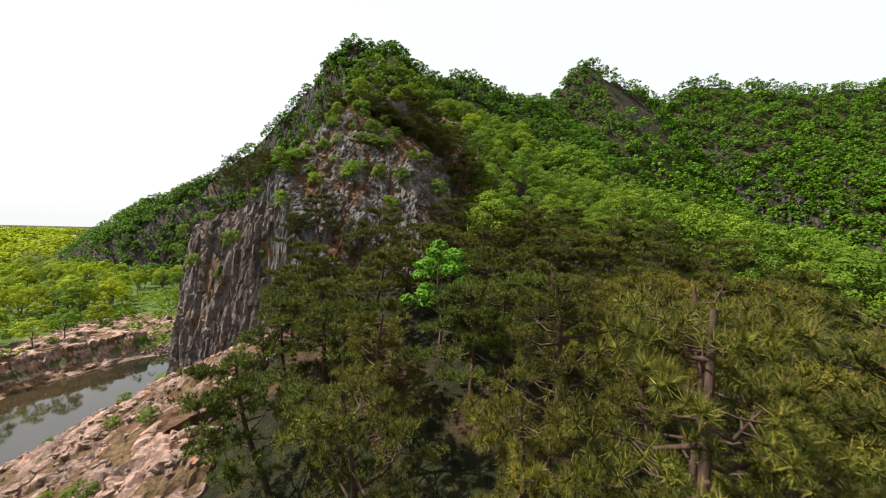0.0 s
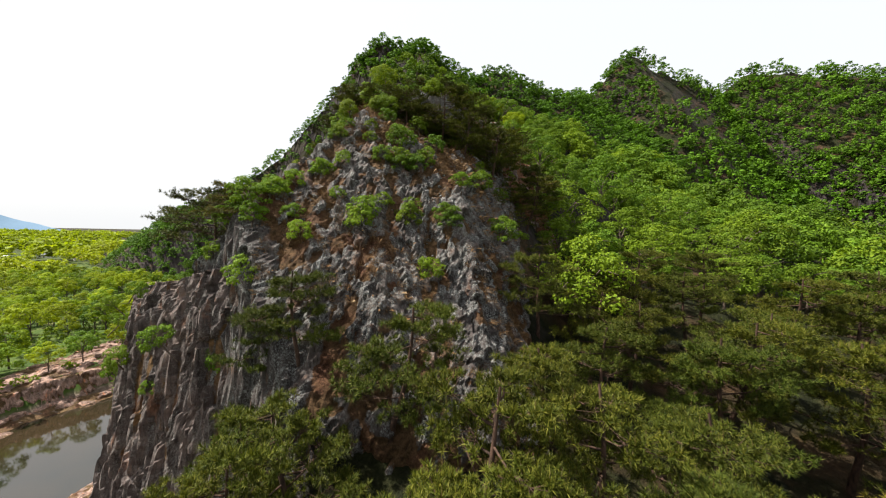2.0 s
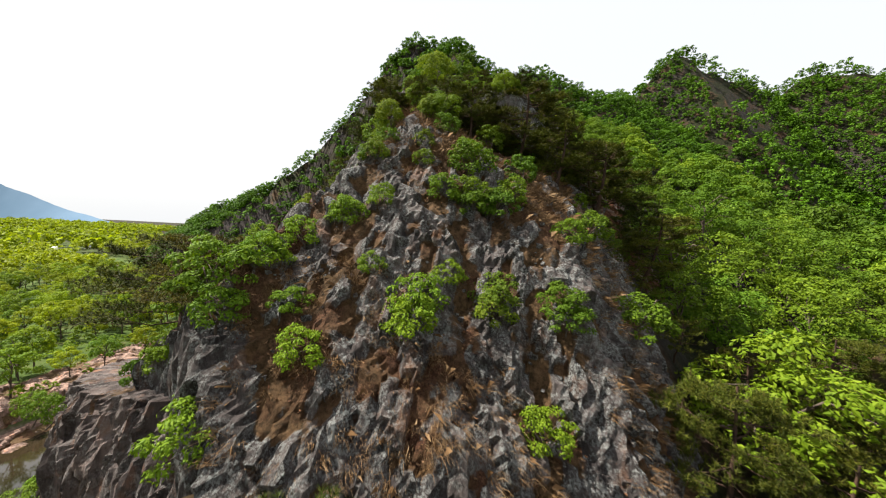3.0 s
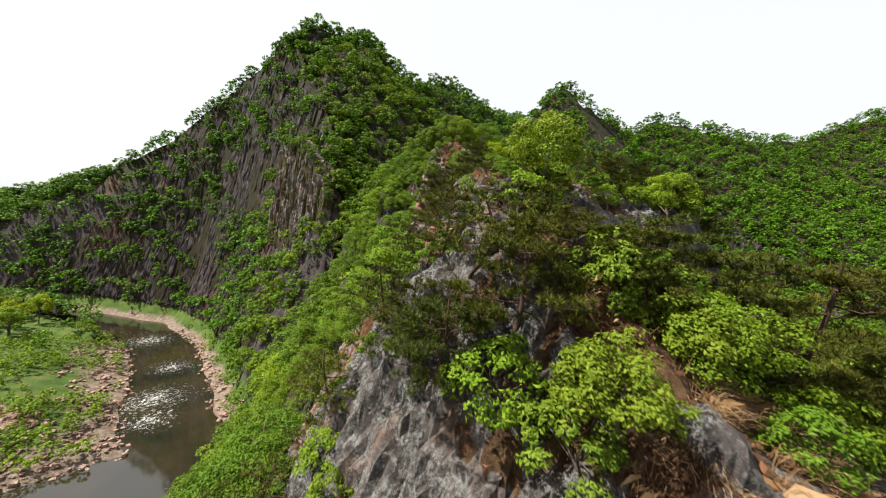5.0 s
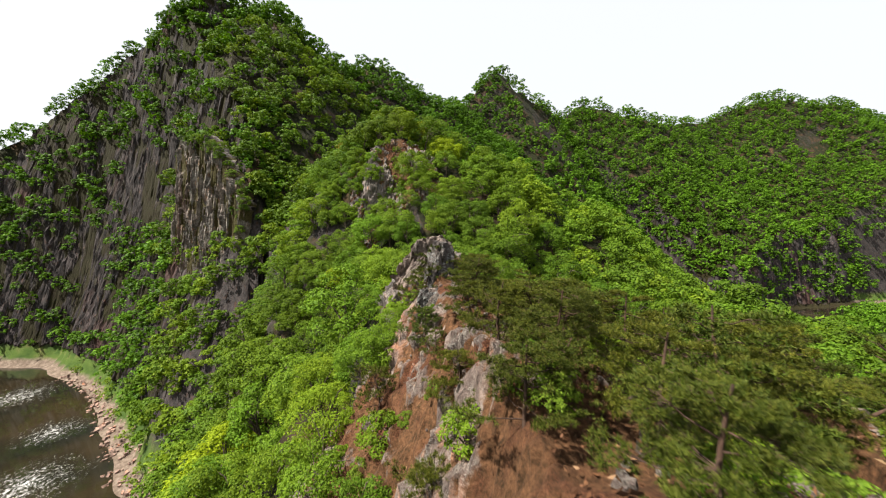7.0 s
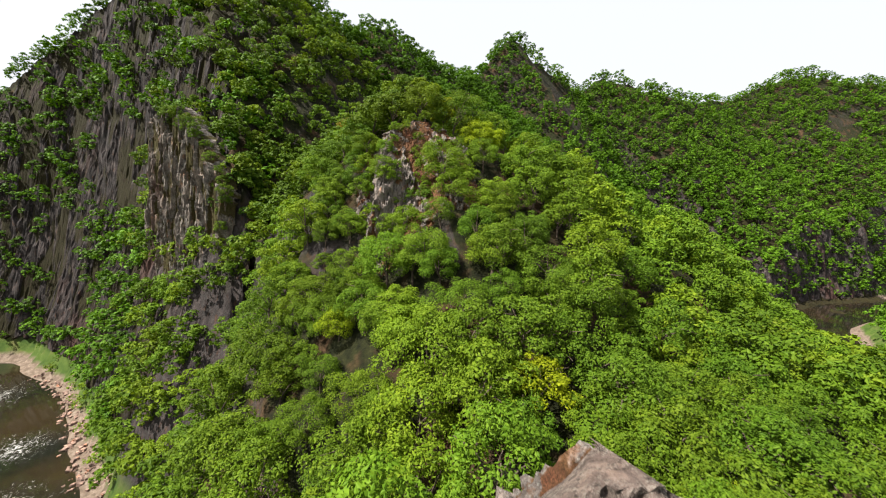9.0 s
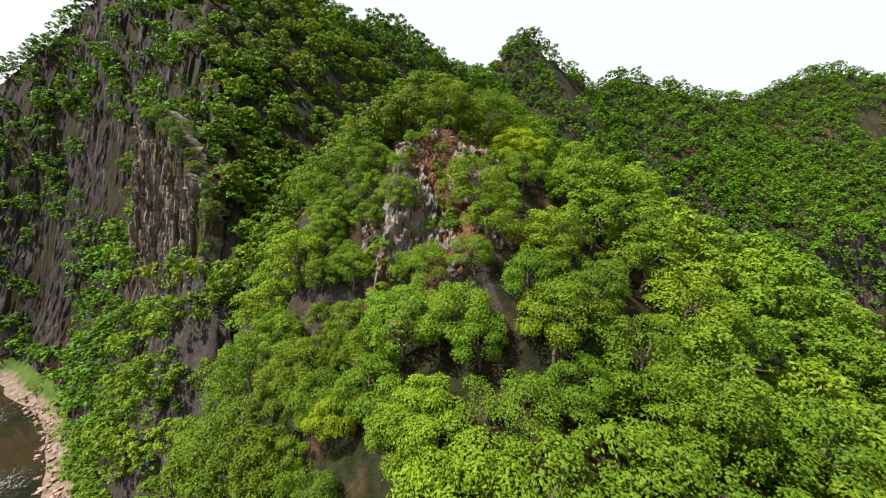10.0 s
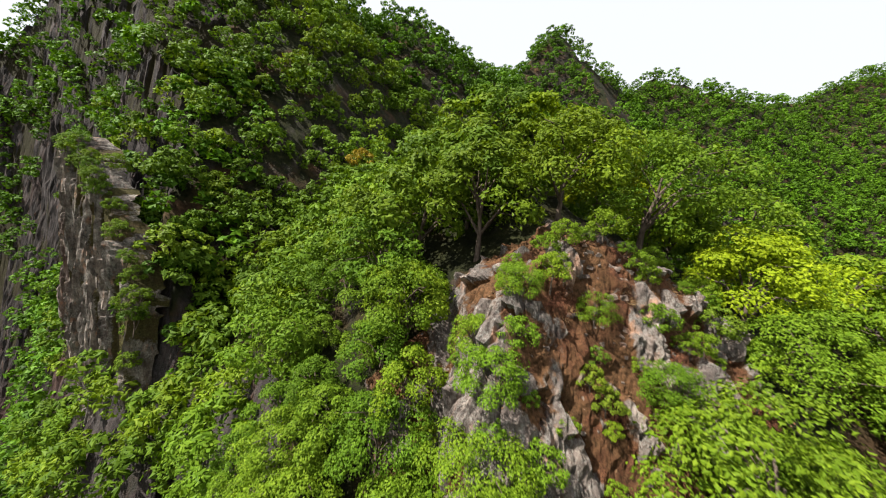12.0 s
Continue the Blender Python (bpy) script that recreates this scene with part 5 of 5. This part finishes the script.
stones("loose_stones", 3, *strewn(4200, -11, 5, 31, 56, 91), 0.13, PALE_ROCK, "loose pale stones on the red soil of the crest")
stones("loose_stones", 4, *strewn(900, -5, 9, 94, 103, 92), 0.22, PALE_ROCK, "loose grey stones on the steep slope")
stones("loose_stones", 5, *strewn(4200, -40, -5, -8, 19, 93), 0.2, RED_LEDGE, "broken pinkish stones on the slope above the river")
wet_x, wet_y = strewn(9000, -115, -38, 92, 196, 98)
wet = (land(wet_x, wet_y) < 3.6) & (land(wet_x, wet_y) > -0.5)
stones("river_stones", 7, wet_x[wet], wet_y[wet], 0.75, RED_LEDGE, "brown and reddish stones along the river banks")
stones("loose_stones", 6, *strewn(900, -14, 2, 20, 31, 94), 0.16, OUTCROP, "loose grey stones on the ledges")
litter("fallen_leaves", 3, *strewn(15000, -12, 6, 30, 56, 95), LITTER, "rust-brown dead leaves on the crest")
litter("fallen_leaves", 4, *strewn(16000, -6, 10, 92, 104, 96), LITTER, "rust-brown dead leaves on the steep slope")
litter("fallen_leaves", 5, *strewn(9000, -14, 3, 20, 31, 97), LITTER, "rust-brown dead leaves on the ledges")

# dry grass on ledges and the crest
gx2, gy2 = np.concatenate([rng.uniform(-14, 4, 1900), rng.normal(-9.0, 1.1, 700)]), np.concatenate([rng.uniform(19, 34, 1900), rng.normal(27.4, 1.0, 700)])
gx3, gy3 = rng.uniform(-10, 6, 900), rng.uniform(34, 62, 900)
gx4, gy4 = rng.uniform(-6, 8, 160), rng.uniform(92, 105, 160)
gxa, gya = np.concatenate([gx2, gx3, gx4]), np.concatenate([gy2, gy3, gy4])
keep = fbm(gxa / 2.5, gya / 2.5, 83, 3) > -0.05
gxa, gya = gxa[keep], gya[keep]
down = np.stack([land(gxa - 0.6, gya, False) - land(gxa + 0.6, gya, False), land(gxa, gya - 0.6, False) - land(gxa, gya + 0.6, False), 0 * gxa], -1)
near = (gya > 33) & (gya < 62)
for name_seed, pick, blades, length, wide in ((7, ~near, 38, 0.46, 0.0035), (8, near, 60, 0.22, 0.0016)):
    grass_tufts("dry_grass", name_seed, gxa[pick], gya[pick], land(gxa[pick], gya[pick]) + 0.2, np.clip(down[pick], -1, 1) * 0.7, blades, length, wide, STRAW, "straw-coloured dry grass hanging over rock ledges")


# ---- far woods ----
def woods(name, seed, x0, x1, y0, y1, gap, leaves, size, radius, material, keep, label, out=0.0, low=0.65, high=0.85):
    rng = np.random.default_rng(seed)
    x, y = scatter(rng, x0, x1, y0, y1, gap)
    z, s = land(x, y), slope_of(x, y, 3)
    ok = keep(x, y, z, s)
    x, y, z = x[ok], y[ok], z[ok]
    k = len(x)
    if out:  # stand clear of broken rock
        gx = (land(x + 3, y, False) - land(x - 3, y, False)) / 6
        gy = (land(x, y + 3, False) - land(x, y - 3, False)) / 6
        w = unit(np.stack([-gx, -gy, 1 + 0 * gx], -1)) * out
        x, y, z = x + w[:, 0], y + w[:, 1], z + w[:, 2]
    rad = radius * rng.uniform(low, 2 - low, k)
    turn = rng.uniform(0, 6.28, k)
    pick = rng.integers(0, 5, k)
    vs = []
    for i in range(5):  # five crowns, turned and sized
        p, d = crown_points(rng, leaves, 1.0, 1.7, 13)
        v, _ = flake_cards(rng, p, d, size / radius)
        w = np.flatnonzero(pick == i)
        c, sn = np.cos(turn[w])[:, None], np.sin(turn[w])[:, None]
        q = np.stack([v[None, :, 0] * c - v[None, :, 1] * sn, v[None, :, 0] * sn + v[None, :, 1] * c, v[None, :, 2] + high - 0.75 + 0 * c], -1)
        vs.append((q * rad[w, None, None] + np.stack([x, y, z], -1)[w, None]).reshape(-1, 3))
    v = np.concatenate(vs)
    f = np.arange(len(v)).reshape(-1, 3)
    ob = new(name, mesh_from(name, v, f, material))
    return tagged(ob, label, "woods", kind="stuff")


woods("mountain_woods", 3, -270, 125, 120, 345, 4.6, 380, 0.34, 3.5, LEAF_WOOD,
      lambda x, y, z, s: (z > 10) & ((x < -31) | (y < np.interp(x, (-31, 24, 62, 118, 134), (232, 258, 280, 325, 334)))) & ((x > -31) | (y < np.interp(x, (-201, -121, -97, -31), (285, 252, 247, 232)))) & ((s < 2.2) | (along(x, y, PEAK_WEST)[0] < 8)) & ~((x > -62) & (x < 78) & (y < 152)) & ~((x > -62) & (x < 28) & (y < 204)) & ~((x < -35) & (y < 190) & (s > 1.5)), "green broadleaved woods on the mountain slopes")
woods("ridge_woods", 46, -235, -25, 196, 292, 3.4, 170, 0.40, 2.8, LEAF_WOOD,
      lambda x, y, z, s: (along(x, y, PEAK_WEST)[0] < 26) & (along(x, y, PEAK_WEST)[2][..., 0] - z < 10), "green trees along the mountain's skyline", 0.0, 0.55)
woods("far_woods", 4, 80, 860, 130, 372, 6.2, 250, 0.52, 4.7, LEAF_WOOD,
      lambda x, y, z, s: (z > 6) & ~((x < 125) & (y < 345) & (y > 152)) & ~((x < 125) & (y < 152)) & (along(x, y, [(146, 283), (160, 291), (176, 288)])[0] > 18) & (np.hypot((x - 500) / 2.2, y - 281) > 11), "green woods on the far mountain range")
woods("far_woods", 5, 180, 430, 235, 338, 3.6, 110, 0.5, 3.2, LEAF_WOOD,
      lambda x, y, z, s: (z > 6) & (s > 1.5) & (np.hypot((x - 500) / 2.2, y - 281) > 11), "green woods on the far mountain range", 1.0)
woods("cliff_bushes", 8, -230, -30, 132, 262, 2.3, 80, 0.40, 2.0, LEAF_WOOD,
      lambda x, y, z, s: (z > 6) & (s >= 1.3) & (fbm(x / 17 + y / 30, z / 24, 77, 4) + 0.3 * fbm(x / 3, y / 3, 78, 2) > 0.0 - 0.1 * (x > -80) * (x < -46)) & ~((x > -54) & (y < 172)), "green bushes on ledges of the dark cliff", 1.2, 0.4)
woods("cliff_bushes", 28, -56, -20, 128, 172, 2.6, 90, 0.36, 1.5, LEAF_WOOD,
      lambda x, y, z, s: (z > 30) & (along(x, y, [(-53, 168), (-40, 150.5), (-28, 134), (-23, 132)])[1] < 0), "green bushes behind the buttress's edge", 0.6, 0.4)
woods("cliff_bushes", 18, 170, 440, 160, 275, 3.4, 60, 0.6, 2.8, LEAF_WOOD,
      lambda x, y, z, s: (z > 2) & (s >= 1.2) & (fbm(x / 12, y / 12 + z / 14, 76, 3) > -0.4), "green bushes on the far grey cliff band", 1.5, 0.4)
woods("foot_woods", 48, -300, -105, 150, 290, 3.8, 120, 0.44, 2.8, LEAF_WOOD,
      lambda x, y, z, s: (z > 5) & (s > 0.22) & (s < 7) & ((z < 34) | (x < -170)), "green trees at the foot of the dark cliff", 1.5, 0.5)
woods("plain_woods", 26, -430, -250, 50, 420, 8.0, 130, 0.75, 4.6, LEAF_YELLOW,
      lambda x, y, z, s: (z > 3.2) & (z < 16) & (s < 0.6) & (fbm(x / 30, y / 30, 85, 2) > -0.25), "yellow-green trees on the far river plain", 0.0, 0.5, 1.3)
woods("plain_bushes", 27, -250, -92, 60, 330, 4.2, 60, 0.3, 1.1, LEAF_FRESH,
      lambda x, y, z, s: (z > 2.6) & (z < 12) & (s < 0.6) & (fbm(x / 14, y / 14, 88, 3) > 0.12), "low green bushes on the river meadow", 0.0, 0.4)
woods("bank_bushes", 36, -130, -30, 92, 200, 2.4, 90, 0.2, 1.25, LEAF_FRESH,
      lambda x, y, z, s: (z > 0.5) & (z < 6) & (fbm(x / 9, y / 9, 86, 3) > -0.03), "green bushes on the sandy river banks", 0.4, 0.4)
woods("far_groves", 9, -1900, -420, 150, 1300, 30, 70, 2.6, 8.5, LEAF_YELLOW,
      lambda x, y, z, s: (z > 3) & (z < 20) & (fbm(x / 150, y / 150, 87, 2) > -0.2), "distant groves across the river plain")

# spreading trees on the meadow across the river
PLAIN_TREE = [broadleaf_meshes("meadow_tree", 120 + i, 1700, 0.23, 4.0, 8.4, m, 26, 2.2) for i, m in enumerate((LEAF_YELLOW, LEAF_YELLOW, LEAF_FRESH))]
prng = np.random.default_rng(77)
for x, y in zip(*scatter(prng, -262, -94, 70, 320, 8.0)):
    z, s = at_land(x, y), float(slope_of(np.array([x]), np.array([y]))[0])
    if 3.4 < z < 16 and s < 0.6 and float(fbm(np.array([x / 24]), np.array([y / 24]), 85, 3)[0]) > -0.32 + 0.3 * (x > -116 - 0.35 * (y - 90)):
        i = int(prng.choice(3, p=(0.4, 0.35, 0.25)))
        tree_thing("meadow_tree", PLAIN_TREE[i], pose(x, y, z - 0.2, 0, 0, prng.uniform(0, 360)) @ Matrix.Scale(prng.uniform(0.8, 1.3), 4),
                   ("yellow-green spreading tree on the river meadow", "yellow-green spreading tree on the river meadow", "fresh green spreading tree on the river meadow")[i], "tree", "trees on the river meadow")


# ---- houses on the plain ----
def box_mesh(name, w, d, h, z, material, rise=0.0, over=0.0):
    """A box, or with rise a gabled roof."""
    a, b = w / 2 + over, d / 2 + over
    if not rise:
        v = [(i * a, j * b, z + k * h) for k in (0, 1) for i, j in ((-1, -1), (1, -1), (1, 1), (-1, 1))]
        f = [(0, 1, 5, 4), (1, 2, 6, 5), (2, 3, 7, 6), (3, 0, 4, 7), (4, 5, 6, 7), (3, 2, 1, 0)]
    else:
        v = [(-a, -b, z), (a, -b, z), (a, b, z), (-a, b, z), (-a, 0, z + rise), (a, 0, z + rise), (-a, -b, z - 0.25), (a, -b, z - 0.25), (a, b, z - 0.25), (-a, b, z - 0.25)]
        f = [(0, 1, 5, 4), (2, 3, 4, 5), (6, 7, 1, 0), (8, 9, 3, 2), (3, 0, 4, 4), (1, 2, 5, 5), (9, 8, 7, 6), (7, 8, 2, 1), (9, 6, 0, 3)]
    me = bpy.data.meshes.new(name)
    me.from_pydata(v, [], [tuple(dict.fromkeys(q)) for q in f])
    me.materials.append(material)
    return me


def house(x, y, turn, w, d, h, roof, label):
    ob = new("house")
    ob.matrix_world = pose(x, y, at_land(x, y) - 0.3, 0, 0, turn)
    parts = [("wall", box_mesh("wall", w, d, h, 0, PLASTER), (0, 0, 0)), ("roof", box_mesh("roof", w, d, 0, h, roof, d * 0.28, 0.5), (0, 0, 0)),
             ("door", box_mesh("door", 1.0, 0.1, 2.1, 0.3, BARK), (0, -d / 2 - 0.02, 0))]
    parts += [("window", box_mesh("window", 1.3, 0.1, 1.1, 1.2, DARK_GLASS), (k * w * 0.3, -d / 2 - 0.02, 0)) for k in (-1, 1)]
    for name, me, place in parts:
        c = new(name, me)
        c.location = place
        c.parent = ob
    return tagged(ob, label, "house", "houses on the plain")


house(-452, 300, 50, 14, 8, 3.4, ROOF_GREY, "low white house with a grey sheet roof")
house(-470, 352, 35, 11, 7, 3.2, ROOF_GREY, "small white house with a grey sheet roof")
house(-398, 330, 60, 12, 7, 3.2, ROOF_RED, "low white house with a red tiled roof")
house(-520, 330, 20, 16, 9, 3.6, ROOF_RED, "long white house with a red tiled roof")

# hazy hills on the skyline
hx = np.linspace(-4100, -1750, 80)
hz = 20 + 210 * np.clip((-1950 - hx) / 900, 0, 1) ** 1.2 + 14 * fbm(hx / 160, hx * 0, 5, 4)
hv = np.concatenate([np.stack([hx, 1560 + 0 * hx, hz], -1), np.stack([hx, 1440 + 0 * hx, 0 * hx - 20], -1)])
hf = [(i, i + 1, 81 + i, 80 + i) for i in range(79)]
backdrop = tagged(new("backdrop", mesh_from("backdrop", hv, hf, HAZE, True)), "hazy blue hills on the horizon", "hills", kind="structure")
